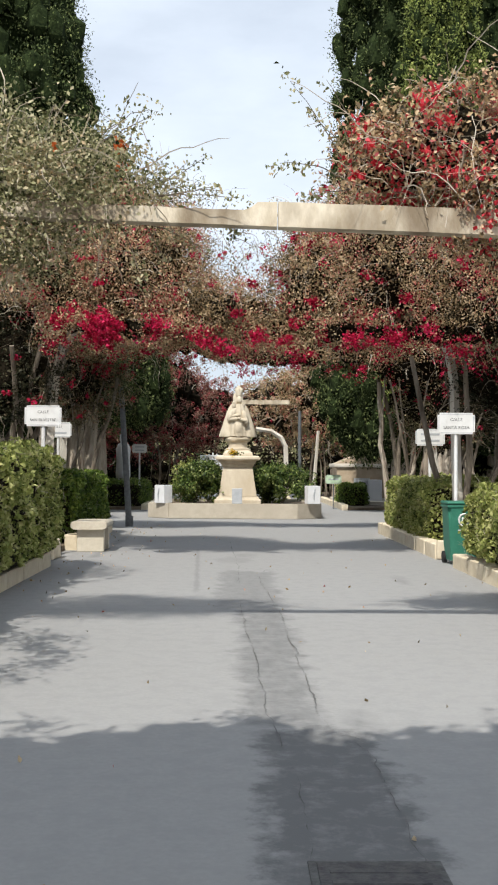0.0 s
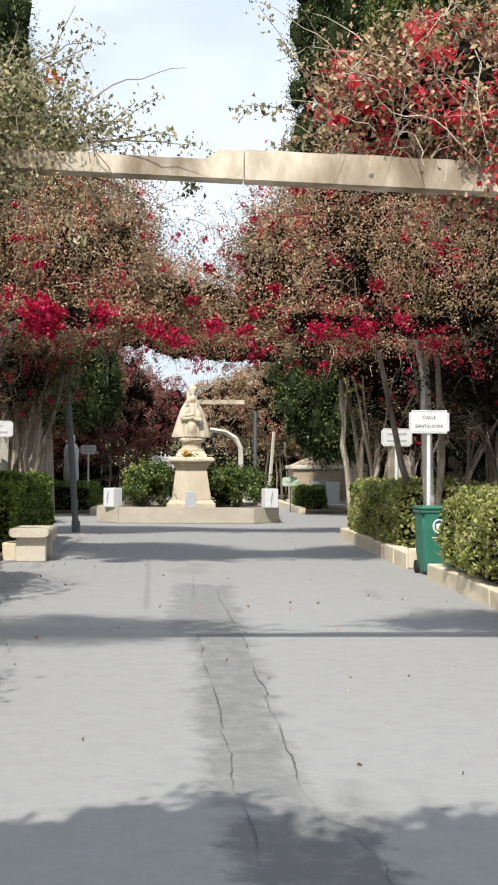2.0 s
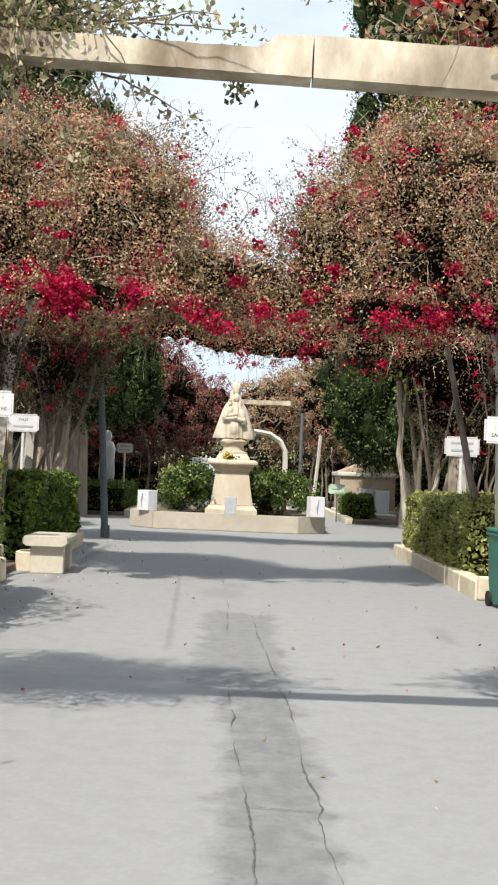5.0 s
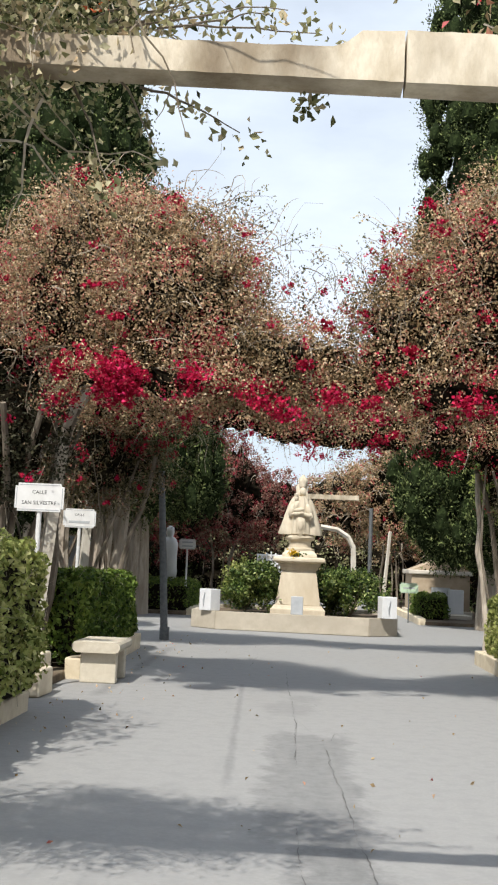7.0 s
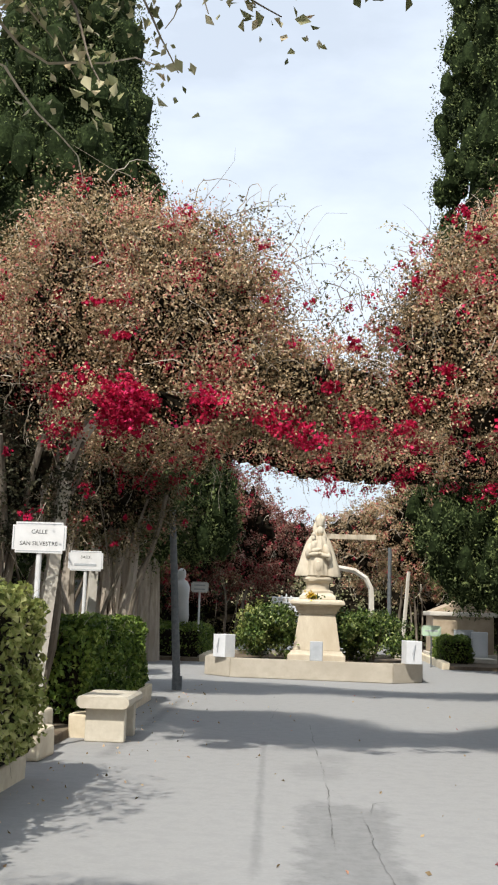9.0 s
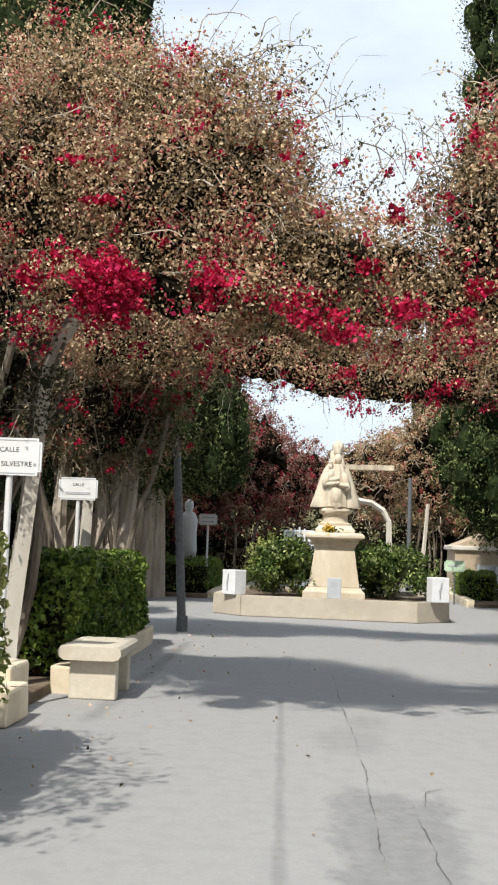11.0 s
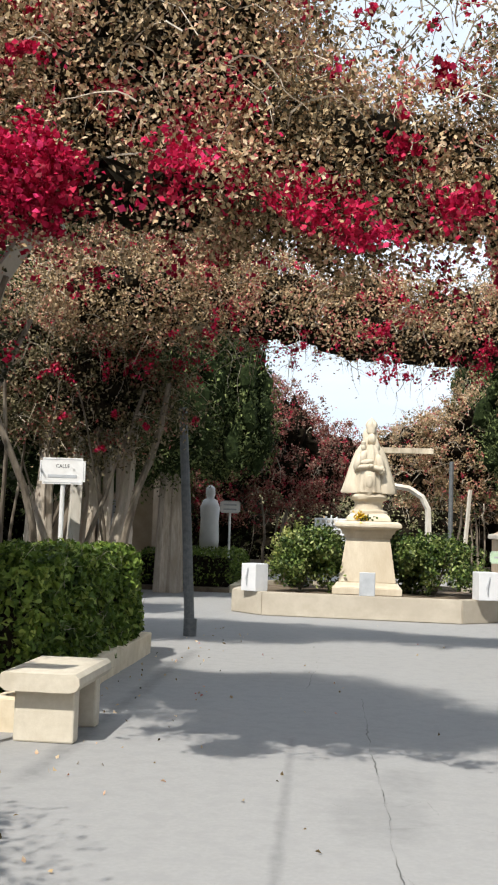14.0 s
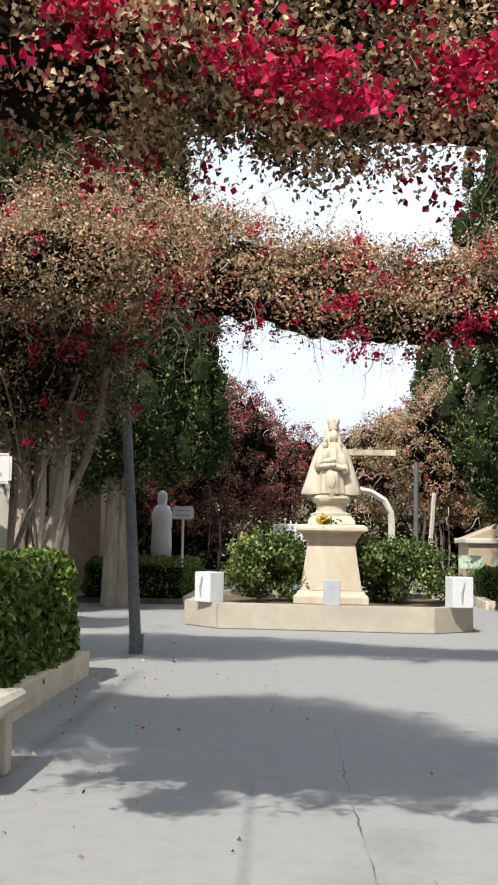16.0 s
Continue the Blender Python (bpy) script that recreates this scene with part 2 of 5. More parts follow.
SHRUB = leafy("shrub_leaves", [(0, (0.012, 0.028, 0.01)), (0.5, (0.04, 0.075, 0.02)), (1, (0.12, 0.17, 0.05))], 0.4, 0.25, 0.25)
SHRUB2 = leafy("planter_shrub_leaves", [(0, (0.015, 0.03, 0.008)), (0.35, (0.05, 0.09, 0.02)), (0.7, (0.15, 0.21, 0.045)), (1, (0.36, 0.4, 0.15))], 0.4, 0.2, 0.4, 0.95)
CYPRESS = leafy("cypress_sprays", [(0, (0.014, 0.021, 0.008)), (0.4, (0.055, 0.08, 0.027)), (0.75, (0.155, 0.195, 0.066)), (1, (0.28, 0.32, 0.12))], 0.85, 0.06, 0.5)
CYPRESSY = leafy("pale_cypress_sprays", [(0, (0.08, 0.11, 0.025)), (0.5, (0.23, 0.28, 0.07)), (1, (0.42, 0.46, 0.14))], 0.75, 0.15, 0.3)
# inner twigs near-black: the shade between leaves is put into the colour
CORE = material("inner_twigs_shade_black", (0.006, 0.005, 0.003), (0.02, 0.016, 0.01), 8, 0.95, 0.5, spec=0.05)
# dark green for crown insides, painting in the shade behind the sprays
CROWNCORE = material("inner_foliage_shade_dark", (0.01, 0.016, 0.006), (0.035, 0.05, 0.018), 14, 0.95, 1.0, 14, (0.008, 0.012, 0.005), 0.7, spec=0.05)
YELLOW = leafy("yellow_petals", [(0, (0.6, 0.36, 0.02)), (1, (0.8, 0.6, 0.06))], 0.6, 0.3)
TOMBST = material("ochre_stucco", (0.42, 0.33, 0.23), (0.52, 0.42, 0.31), 3, 0.9, 0.3, 40, (0.33, 0.25, 0.17), 0.6)
PALEWALL = material("pale_tomb_stone", (0.6, 0.55, 0.47), (0.7, 0.65, 0.57), 3, 0.85, 0.2, 40, (0.5, 0.44, 0.36), 0.6)


# ---- mesh helpers ----
def mesh_of(name, bm, mat, smooth=False):
    me = bpy.data.meshes.new(name)
    bm.to_mesh(me)
    bm.free()
    me.materials.append(mat)
    if smooth:
        for p in me.polygons:
            p.use_smooth = True
    return me


def part(name, bm, mat, parent=None, label="", smooth=False, m=None):
    ob = new(name, mesh_of(name, bm, mat, smooth))
    if parent:
        ob.parent = parent
    if m is not None:
        ob.matrix_basis = m
    return tagged(ob, label) if label else ob


def empty(name, x, y, z=0.0, rz=0.0, label="", category="", group=""):
    ob = new(name)
    ob.matrix_basis = pose(x, y, z, 0, 0, rz)
    ob.empty_display_size = 0.2
    return tagged(ob, label, category, group)


def block(x0, x1, y0, y1, z0, z1, bevel=0.0, seg=2, bm=None, jitter=0.0, rng=None):
    """A bevelled box."""
    bm2 = bmesh.new()
    bmesh.ops.create_cube(bm2, size=1)
    for v in bm2.verts:
        v.co = Vector(((x0, x1)[v.co.x > 0], (y0, y1)[v.co.y > 0], (z0, z1)[v.co.z > 0]))
        if jitter and rng:
            v.co += Vector([rng.uniform(-jitter, jitter) for _ in range(3)])
    if bevel:
        bmesh.ops.bevel(bm2, geom=bm2.edges[:], offset=bevel, segments=seg, affect="EDGES", profile=0.5)
    if bm is None:
        return bm2
    me = bpy.data.meshes.new("tmp")
    bm2.to_mesh(me)
    bm2.free()
    bm.from_mesh(me)
    bpy.data.meshes.remove(me)
    return bm


def tube(points, radii, sides=8, bm=None, caps=True):
    """A tube along points."""
    bm = bm or bmesh.new()
    rings = []
    pts = [Vector(p) for p in points]
    for i, p in enumerate(pts):
        d = (pts[min(i + 1, len(pts) - 1)] - pts[max(i - 1, 0)]).normalized()
        a = d.cross(Vector((0.31, 0.95, 0.07)) if abs(d.z) > 0.8 else Vector((0, 0, 1))).normalized()
        b = d.cross(a)
        r = radii[i] if isinstance(radii, (list, tuple)) else radii
        rings.append([bm.verts.new(p + (a * math.cos(k * math.tau / sides) + b * math.sin(k * math.tau / sides)) * r) for k in range(sides)])
    for r0, r1 in zip(rings, rings[1:]):
        for k in range(sides):
            bm.faces.new((r0[k], r0[(k + 1) % sides], r1[(k + 1) % sides], r1[k]))
    if caps:
        bm.faces.new(rings[0])
        bm.faces.new(rings[-1][::-1])
    return bm


def lathe(profile, sides=24, square=0.0, bm=None, cx=0.0, cy=0.0):
    """Rings of (radius, z); square > 0 makes four-sided steps."""
    bm = bm or bmesh.new()
    rings = []
    for r, z in profile:
        ring = []
        for k in range(sides):
            a = k * math.tau / sides + (math.pi / 4 if sides == 4 else 0)
            ring.append(bm.verts.new((cx + r * math.cos(a), cy + r * math.sin(a), z)))
        rings.append(ring)
    for r0, r1 in zip(rings, rings[1:]):
        for k in range(sides):
            bm.faces.new((r0[k], r0[(k + 1) % sides], r1[(k + 1) % sides], r1[k]))
    bm.faces.new(rings[0][::-1])
    bm.faces.new(rings[-1])
    return bm


def leaf_mesh(name, pts, mat, size, rng, normals=None, droop=0.3, fold=True, aspect=0.62, along=0.0):
    """Many small folded leaves at points: two triangles pairs each, as one mesh."""
    n = len(pts)
    d = rng.normal(size=(n, 3))
    d[:, 2] -= droop
    if along:
        d += normals * along
    d /= np.linalg.norm(d, axis=1)[:, None]
    w = rng.normal(size=(n, 3))
    if normals is not None:
        w = np.cross(normals + 0.7 * rng.normal(size=(n, 3)), d)
    w -= (w * d).sum(1)[:, None] * d
    w /= np.linalg.norm(w, axis=1)[:, None] + 1e-9
    nn = np.cross(d, w)
    s = (size * rng.uniform(0.55, 1.35, n))[:, None]
    verts = np.empty((n, 4, 3))
    verts[:, 0] = pts - d * s * 0.5
    curl = s * rng.uniform(0.02, 0.34, n)[:, None]
    verts[:, 1] = pts + w * s * aspect * 0.5 + nn * curl
    verts[:, 2] = pts + d * s * 0.5
    verts[:, 3] = pts - w * s * aspect * 0.5 + nn * curl
    idx = np.arange(n)[:, None] * 4
    faces = np.concatenate([np.hstack([idx, idx + 1, idx + 2]), np.hstack([idx, idx + 2, idx + 3])])
    me = bpy.data.meshes.new(name)
    me.vertices.add(n * 4)
    me.vertices.foreach_set("co", verts.reshape(-1))
    nf = len(faces)
    me.loops.add(nf * 3)
    me.loops.foreach_set("vertex_index", faces.reshape(-1).astype(np.int32))
    me.polygons.add(nf)
    me.polygons.foreach_set("loop_start", np.arange(0, nf * 3, 3, dtype=np.int32))
    me.update(calc_edges=True)
    me.validate()
    me.materials.append(mat)
    return me


def twig_mesh(name, starts, dirs, lengths, radius, mat, rng, sag=0.5, steps=4):
    """Many thin, bending, three-sided twigs as one mesh."""
    verts, faces, base = [], [], 0
    for p, d, ln in zip(starts, dirs, lengths):
        p, d = np.array(p, float), np.array(d, float)
        d /= np.linalg.norm(d) + 1e-9
        for k in range(steps + 1):
            r = radius * (1 - 0.75 * k / steps)
            a = np.cross(d, (0.3, 0.5, 0.81))
            a /= np.linalg.norm(a) + 1e-9
            b = np.cross(d, a)
            for q in range(3):
                verts.append(p + r * (a * math.cos(q * 2.094) + b * math.sin(q * 2.094)))
            if k < steps:
                for q in range(3):
                    i, j = base + k * 3 + q, base + k * 3 + (q + 1) % 3
                    faces.append((i, j, j + 3, i + 3))
            p = p + d * ln / steps
            d = d + rng.normal(size=3) * 0.28 + np.array((0, 0, -sag / steps))
            d /= np.linalg.norm(d)
        base += (steps + 1) * 3
    me = bpy.data.meshes.new(name)
    me.from_pydata([tuple(v) for v in verts], [], faces)
    me.materials.append(mat)
    return me


def in_blobs(blobs, n, rng, shell=3.0):
    """Points in a union of ellipsoids, crowded towards their skins, and outward normals."""
    vol = np.array([b[3] * b[4] * b[5] for b in blobs]) ** 0.75
    which = rng.choice(len(blobs), n, p=vol / vol.sum())
    b = np.array(blobs)[which]
    d = rng.normal(size=(n, 3))
    d /= np.linalg.norm(d, axis=1)[:, None]
    lump = np.array([noise.noise(Vector((p[0] * 2.3 + k[0] * 1.7, p[1] * 2.3 + k[1], p[2] * 2.3 + k[2]))) for p, k in zip(d.tolist(), b.tolist())])
    r = rng.uniform(0, 1, n) ** (1 / shell) * (1 + 0.3 * lump) * (1 + 0.06 * np.abs(rng.normal(size=n)))
    return b[:, :3] + d * b[:, 3:] * r[:, None], d


def in_clumps(blobs, n, rng, shell=4.0, each=45, spread=0.085):
    """The same, gathered into small uneven clumps with gaps between."""
    c, d = in_blobs(blobs, n // each + 1, rng, shell)
    c, d = np.repeat(c, each, 0)[:n], np.repeat(d, each, 0)[:n]
    size = np.repeat(rng.uniform(0.5, 1.5, n // each + 1), each)[:n, None]
    q = rng.normal(size=c.shape)
    return c + q * spread * size, d * 0.8 + q * 0.5


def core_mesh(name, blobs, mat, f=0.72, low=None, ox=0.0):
    """Dense, lumpy inside of a crown, in a mat that stands in for shade."""
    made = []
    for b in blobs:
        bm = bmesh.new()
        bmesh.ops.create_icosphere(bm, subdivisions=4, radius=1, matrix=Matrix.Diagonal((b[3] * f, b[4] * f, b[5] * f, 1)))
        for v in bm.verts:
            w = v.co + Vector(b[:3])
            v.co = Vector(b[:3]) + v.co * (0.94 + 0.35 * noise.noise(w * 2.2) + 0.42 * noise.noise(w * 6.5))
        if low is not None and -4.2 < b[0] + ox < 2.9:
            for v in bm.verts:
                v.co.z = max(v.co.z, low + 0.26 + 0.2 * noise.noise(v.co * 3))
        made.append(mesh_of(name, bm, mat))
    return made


def child(name, me, parent, label="", kind=""):
    ob = new(name, me)
    ob.parent = parent
    return tagged(ob, label, kind=kind)


# ---- large structure ----
KL, KR = -3.62, 2.08           # kerb faces
XL0, XL1 = 20.9, 33.0          # cross street between the beds

bm = bmesh.new()
xs = [-400, -60, -20, -8, -5, -3, -1, 1, 3, 6, 20, 60, 400]
ys = [-400, -40, -10, 0, 4, 8, 12, 16, 20, 26, 34, 60, 120, 500]
grid = [[bm.verts.new((x, y, 0)) for x in xs] for y in ys]
for r0, r1 in zip(grid, grid[1:]):
    for a, b, c, d in zip(r0, r0[1:], r1[1:], r1):
        bm.faces.new((a, b, c, d))
tagged(part("road", bm, ASPHALT), "worn pale grey asphalt avenue with cracks and shade", "road", kind="structure")

rs = random.Random(4)


def strip(name, pts, widths, z, mat, parent=None):
    """A thin ragged strip lying on the road along points."""
    bm = bmesh.new()
    left, right = [], []
    for i, (x, y) in enumerate(pts):
        x0, y0 = pts[max(i - 1, 0)]
        x1, y1 = pts[min(i + 1, len(pts) - 1)]
        d = Vector((x1 - x0, y1 - y0)).normalized()
        w = widths if isinstance(widths, float) else widths[i]
        left.append(bm.verts.new((x - d.y * w, y + d.x * w, z)))
        right.append(bm.verts.new((x + d.y * w, y - d.x * w, z)))
    for i in range(len(pts) - 1):
        bm.faces.new((right[i], right[i + 1], left[i + 1], left[i]))
    return part(name, bm, mat, parent)


# cracks along the filled trench and across the old surface
CRACKS = (((-0.72, 0.9), (-0.73, 2.3), (-0.8, 3.4), (-0.84, 5.0), (-0.89, 6.4), (-0.95, 8.4)), ((-0.31, 0.9), (-0.33, 2.5), (-0.37, 2.88)),
          ((-0.37, 2.9), (-0.5, 3.12), (-0.52, 4.7), (-0.56, 6.1), (-0.55, 7.4), (-0.6, 8.5), (-0.66, 10.2), (-0.69, 11.5)),
          ((-0.95, 10.3), (-0.95, 12.4), (-0.97, 13.7), (-1.04, 15.6), (-1.09, 18.0)), ((-1.64, 18.2), (-1.57, 21.4)),
          ((-0.72, 2.05), (-0.32, 2.1)), ((-0.98, 3.45), (-0.78, 3.4)), ((-0.8, 4.1), (-0.52, 4.14)), ((-0.86, 5.5), (-0.54, 5.46)), ((-1.2, 7.9), (-0.6, 8.0)),
          ((-1.28, 14.0), (-1.2, 13.92), (-1.18, 13.8)), ((-1.0, 14.1), (-0.88, 14.05), (-0.75, 14.24), (-0.7, 13.9)), ((-0.98, 13.55), (-0.8, 13.6), (-0.59, 13.74), (-0.4, 13.6)),
          ((-1.0, 12.9), (-0.85, 12.6), (-0.82, 12.2)), ((-0.66, 11.6), (-0.6, 12.1), (-0.42, 12.3)))
for k, path in enumerate(CRACKS):
    pts = []
    for (x0, y0), (x1, y1) in zip(path, path[1:]):
        n = int(16 * math.hypot(x1 - x0, y1 - y0)) + 2
        pts += [(x0 + (x1 - x0) * i / n, y0 + (y1 - y0) * i / n) for i in range(n)]
    pts = [(x + 0.03 * noise.noise(Vector((y * 1.7, x, k * 5))) + 0.018 * noise.noise(Vector((y * 7, x * 7, k))) + rs.uniform(-0.006, 0.006), y) for x, y in pts + [path[-1]]]
    wide = 0.72 if k < 4 else 0.45
    tagged(strip("crack", pts, [wide * max(0.0005, 0.0022 + 0.0075 * noise.noise(Vector((x * 3, y * 2.3, k * 3.1))) + rs.gauss(0, 0.0012)) for x, y in pts], 0.008, TAR),
           "thin dark crack running along the asphalt", "crack", "cracks in the road", "structure")

manhole = empty("manhole_cover", -0.5, 0.86, 0.0, 0, "dark cast iron square manhole cover set in the road", "manhole")
part("rim", block(-0.24, 0.24, -0.32, 0.32, -0.02, 0.006, 0.004), TAR, manhole)
part("lid", block(-0.21, 0.21, -0.29, 0.29, -0.02, 0.012, 0.004), IRON, manhole)
for k in range(5):
    part("rib", block(-0.17, 0.17, -0.22 + k * 0.1, -0.19 + k * 0.1, 0.01, 0.016, 0.002, 1), IRON, manhole)


def kerb(name, x, y0, y1, side, h, w=0.22, n=0):
    """A low wall of separate stones along the road."""
    ob = empty(name, x, y0, 0, 0, "low cream limestone kerb wall edging a hedge", "kerb")
    ob["kind"] = "structure"
    n = n or max(1, round((y1 - y0) / 0.95))
    ln = (y1 - y0) / n
    for k in range(n):
        a, b = (0, w) if side > 0 else (-w, 0)
        part("kerb_stone", block(a, b, k * ln + 0.006, (k + 1) * ln - 0.006, -0.05, h + rs.uniform(-0.012, 0.012), 0.02, 2, jitter=0.008, rng=rs), LIMESTONE, ob)
    return ob


kerb("kerb_left_near", KL, 2.0, 12.7, -1, 0.2)
kerb("kerb_left_far", KL - 0.05, 15.6, 20.9, -1, 0.26)
kerb("kerb_right_near", KR + 0.04, 3.0, 12.75, 1, 0.2)
kerb("kerb_right_far", KR + 0.04, 14.1, 20.8, 1, 0.24)
for name, x0, x1, y0, y1 in (("soil_left_near", KL - 12, KL - 0.21, -2, 12.7), ("soil_left_far", KL - 12, KL - 0.26, 14.2, 20.9),
                             ("soil_right_near", KR + 0.25, KR + 12, -2, 12.75), ("soil_right_far", KR + 0.25, KR + 12, 14.1, 20.8)):
    tagged(part(name, block(x0, x1, y0, y1, -0.05, 0.1, 0.02), SOIL), "bare brown soil of a planting bed", "soil", kind="structure")

# end blocks of the beds beside the arch posts
for x0, x1, y0, y1, h in ((KL - 0.42, KL - 0.1, 13.6, 14.2, 0.3), (KL - 0.75, KL - 0.25, 14.15, 14.75, 0.42), (KR + 0.06, KR + 0.42, 14.02, 14.1, 0.3)):
    tagged(part("stone_block", block(x0, x1, y0, y1, 0, h, 0.03, 2, jitter=0.01, rng=rs), LIMESTONE), "cream limestone block at the end of a planting bed", "stone block", "bed end stones")


# ---- pergola arches over the avenue ----
def arch_post(x, y, inward, lean=0.35, h=3.2, r=0.1, curved=0.9):
    """Concrete post that leans and curves towards the road."""
    ob = empty("pergola_post", x, y, 0, 0, "pale weathered concrete post curving up to a beam", "post", "pergola posts")
    pts, rad = [], []
    for k in range(13):
        t = k / 12
        bend = max(0, t - 0.72) / 0.28
        pts.append((inward * (lean * t + curved * bend ** 2), 0, h * (t if t < 0.72 else 0.72 + 0.28 * math.sin(bend * math.pi / 2))))
        rad.append(r * (1.3 - 0.25 * t + 0.9 * max(0, 0.12 - t) / 0.12))
    part("shaft", tube(pts, rad, 4), POST, ob)
    part("foot", block(-0.16, 0.16, -0.16, 0.16, 0, 0.25, 0.02), LIMESTONE, ob)
    return ob


def beam(y, x0, x1, z0, z1, d=0.16, joints=(), slope=0.0, sag=0.0):
    ob = empty("pergola_beam", 0, y, 0, 0, "weathered cream concrete pergola beam spanning the avenue", "beam", "pergola beams")
    cuts = [x0, *joints, x1]

    def top(x):
        return 0.07 * max(0.0, min(1.0, (x + 0.92) / 0.07)) - 0.05 + 0.008 * noise.noise(Vector((x * 3, y, 0))) + 0.006 * noise.noise(Vector((x * 13, y, 4)))
    for a, b in zip(cuts, cuts[1:]):
        bm = bmesh.new()
        n = max(2, int((b - a) / 0.05))
        prev = None
        for k in range(n + 1):
            x = a + 0.004 + (b - a - 0.008) * k / n
            j = [rs.uniform(-0.0012, 0.0012) for _ in range(4)]
            zz = slope * (x + 0.67)
            ring = [bm.verts.new(c) for c in ((x, -d / 2 + j[0], z0 + zz + j[1]), (x, d / 2, z0 + zz), (x, d / 2, z1 + zz + top(x) + j[2]), (x, -d / 2 + j[3], z1 + zz + top(x) + j[2]))]
            if prev:
                for q in range(4):
                    bm.faces.new((prev[q], prev[(q + 1) % 4], ring[(q + 1) % 4], ring[q]))
            else:
                bm.faces.new(ring[::-1])
            prev = ring
        bm.faces.new(prev)
        bmesh.ops.bevel(bm, geom=[e for e in bm.edges if len(e.link_faces) == 2 and e.calc_face_angle(0) > 1.0], offset=0.007, segments=2, affect="EDGES")
        part("beam_segment", bm, BEAM, ob)
    return ob


beam(5.5, -4.2, 3.0, 3.245, 3.415, d=0.13, joints=(-0.69,), slope=-0.03)
beam(14.5, -3.8, 2.7, 3.78, 3.94, joints=(-0.7,))
beam(21.0, -4.1, 3.0, 4.05, 4.2, joints=(-0.7,))
for xl, xr, y, h in ((-4.3, 3.1, 5.5, 3.2), (-4.27, 2.74, 15.25, 3.8), (-4.9, 3.6, 21.4, 3.85)):
    arch_post(xl, y, 1, 0.12 if y > 20 else 0.35, h=h, r=0.08, curved=0.5)
    arch_post(xr, y, -1, 0.12 if 10 < y < 20 else 0.35, h=h, r=0.07, curved=0.5)


# ---- bougainvillea ----
def vine(name, blobs, seed, leaves, leafsize, leafmat, clumps, loose, twigs, stems, label, bract=None, sprigs=(), twig_r=0.0045, core=True, coref=0.46, low=None, sprig_leaf=0.032):
    """A climbing vine: inner mass, twigs, leaves, bracts in clumps and woody stems."""
    rng = np.random.default_rng(seed)
    bract = bract or BRACT
    ob = empty(name, blobs[0][0], blobs[0][1], 0, 0, label, "vine", "bougainvillea over the arches")
    o = np.array((blobs[0][0], blobs[0][1], 0.0))
    lb = [(b[0] - o[0], b[1] - o[1], b[2], b[3], b[4], b[5]) for b in blobs]
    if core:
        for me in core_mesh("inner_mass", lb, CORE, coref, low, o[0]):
            child("inner_mass", me, ob, "dense twigs inside the vine, coloured near-black for shade")

    def clear(q):
        """Keeps the way under the arch free."""
        if low is None:
            return np.ones(len(q), bool)
        edge = low + 0.16 * np.sin(q[:, 0] * 5.1 + o[0] * 3) * np.sin(q[:, 0] * 2.3 + 1)
        edge = edge - 0.2 * np.exp(-(((q[:, 0] + o[0] + 0.9) / 1.1) ** 2))
        edge = edge - 0.15 * np.clip((-3.35 - q[:, 0] - o[0]) / 0.5, 0, 1) - 0.4 * np.clip((q[:, 0] + o[0] - 2.1) / 0.5, 0, 1)
        return q[:, 2] > edge

    def fringe(q):
        """Foliage that would hang in the way is gathered up along the lower edge."""
        if low is None:
            return q
        edge = low + 0.16 * np.sin(q[:, 0] * 5.1 + o[0] * 3) * np.sin(q[:, 0] * 2.3 + 1)
        edge = edge - 0.2 * np.exp(-(((q[:, 0] + o[0] + 0.9) / 1.1) ** 2))
        edge = edge - 0.15 * np.clip((-3.35 - q[:, 0] - o[0]) / 0.5, 0, 1) - 0.4 * np.clip((q[:, 0] + o[0] - 2.1) / 0.5, 0, 1)
        q = q.copy()
        under = (q[:, 2] < edge) & (q[:, 2] > edge - 0.45)
        q[under, 2] = edge[under] + np.abs(rng.normal(size=under.sum())) * 0.2 + 0.002
        q[under & (rng.uniform(size=len(q)) < 0.6), 2] = -1.0
        return q
    pts, nr = in_clumps(lb, leaves, rng, each=42, spread=0.095)
    pts = fringe(pts)
    ok = clear(pts)
    if low is not None:
        # leaves thinned under the arch, letting the near-black core stand for shade
        under = (pts[:, 2] < low + 0.75) & (pts[:, 1] > -0.45) | (pts[:, 2] < low + 0.32) & (np.abs(pts[:, 0] + o[0] + 0.9) > 1.2)
        ok &= ~(under & (rng.uniform(size=len(pts)) < 0.85))
        ok &= ~((nr[:, 2] < -0.2) & (pts[:, 1] > -0.75) & (rng.uniform(size=len(pts)) < 0.75))
    pts, nr = pts[ok], nr[ok]
    child("leaves", leaf_mesh("leaves", pts, leafmat, leafsize, rng, nr, aspect=0.6), ob, "dry brown and olive leaves", "stuff")
    fl = []
    for cx, cy, cz, r, n in clumps:
        cy -= 0.12 if low is not None else 0.0
        r, n = (r, n) if n > 900 else (r * 0.72, n * 0.62)
        n = int(n * 1.6)
        q = rng.normal(size=(n, 3))
        q /= np.linalg.norm(q, axis=1)[:, None]
        if n > 900:
            fl.append(np.array((cx, cy, cz)) - o + q * (r * rng.uniform(0.3, 1, n) ** 0.6 * (1 + 0.25 * np.sin(q[:, 0] * 7 + q[:, 2] * 9)))[:, None])
            continue
        knots = rng.normal(size=(max(4, int(r * 60)) + n // 25, 3)) * r * 0.42
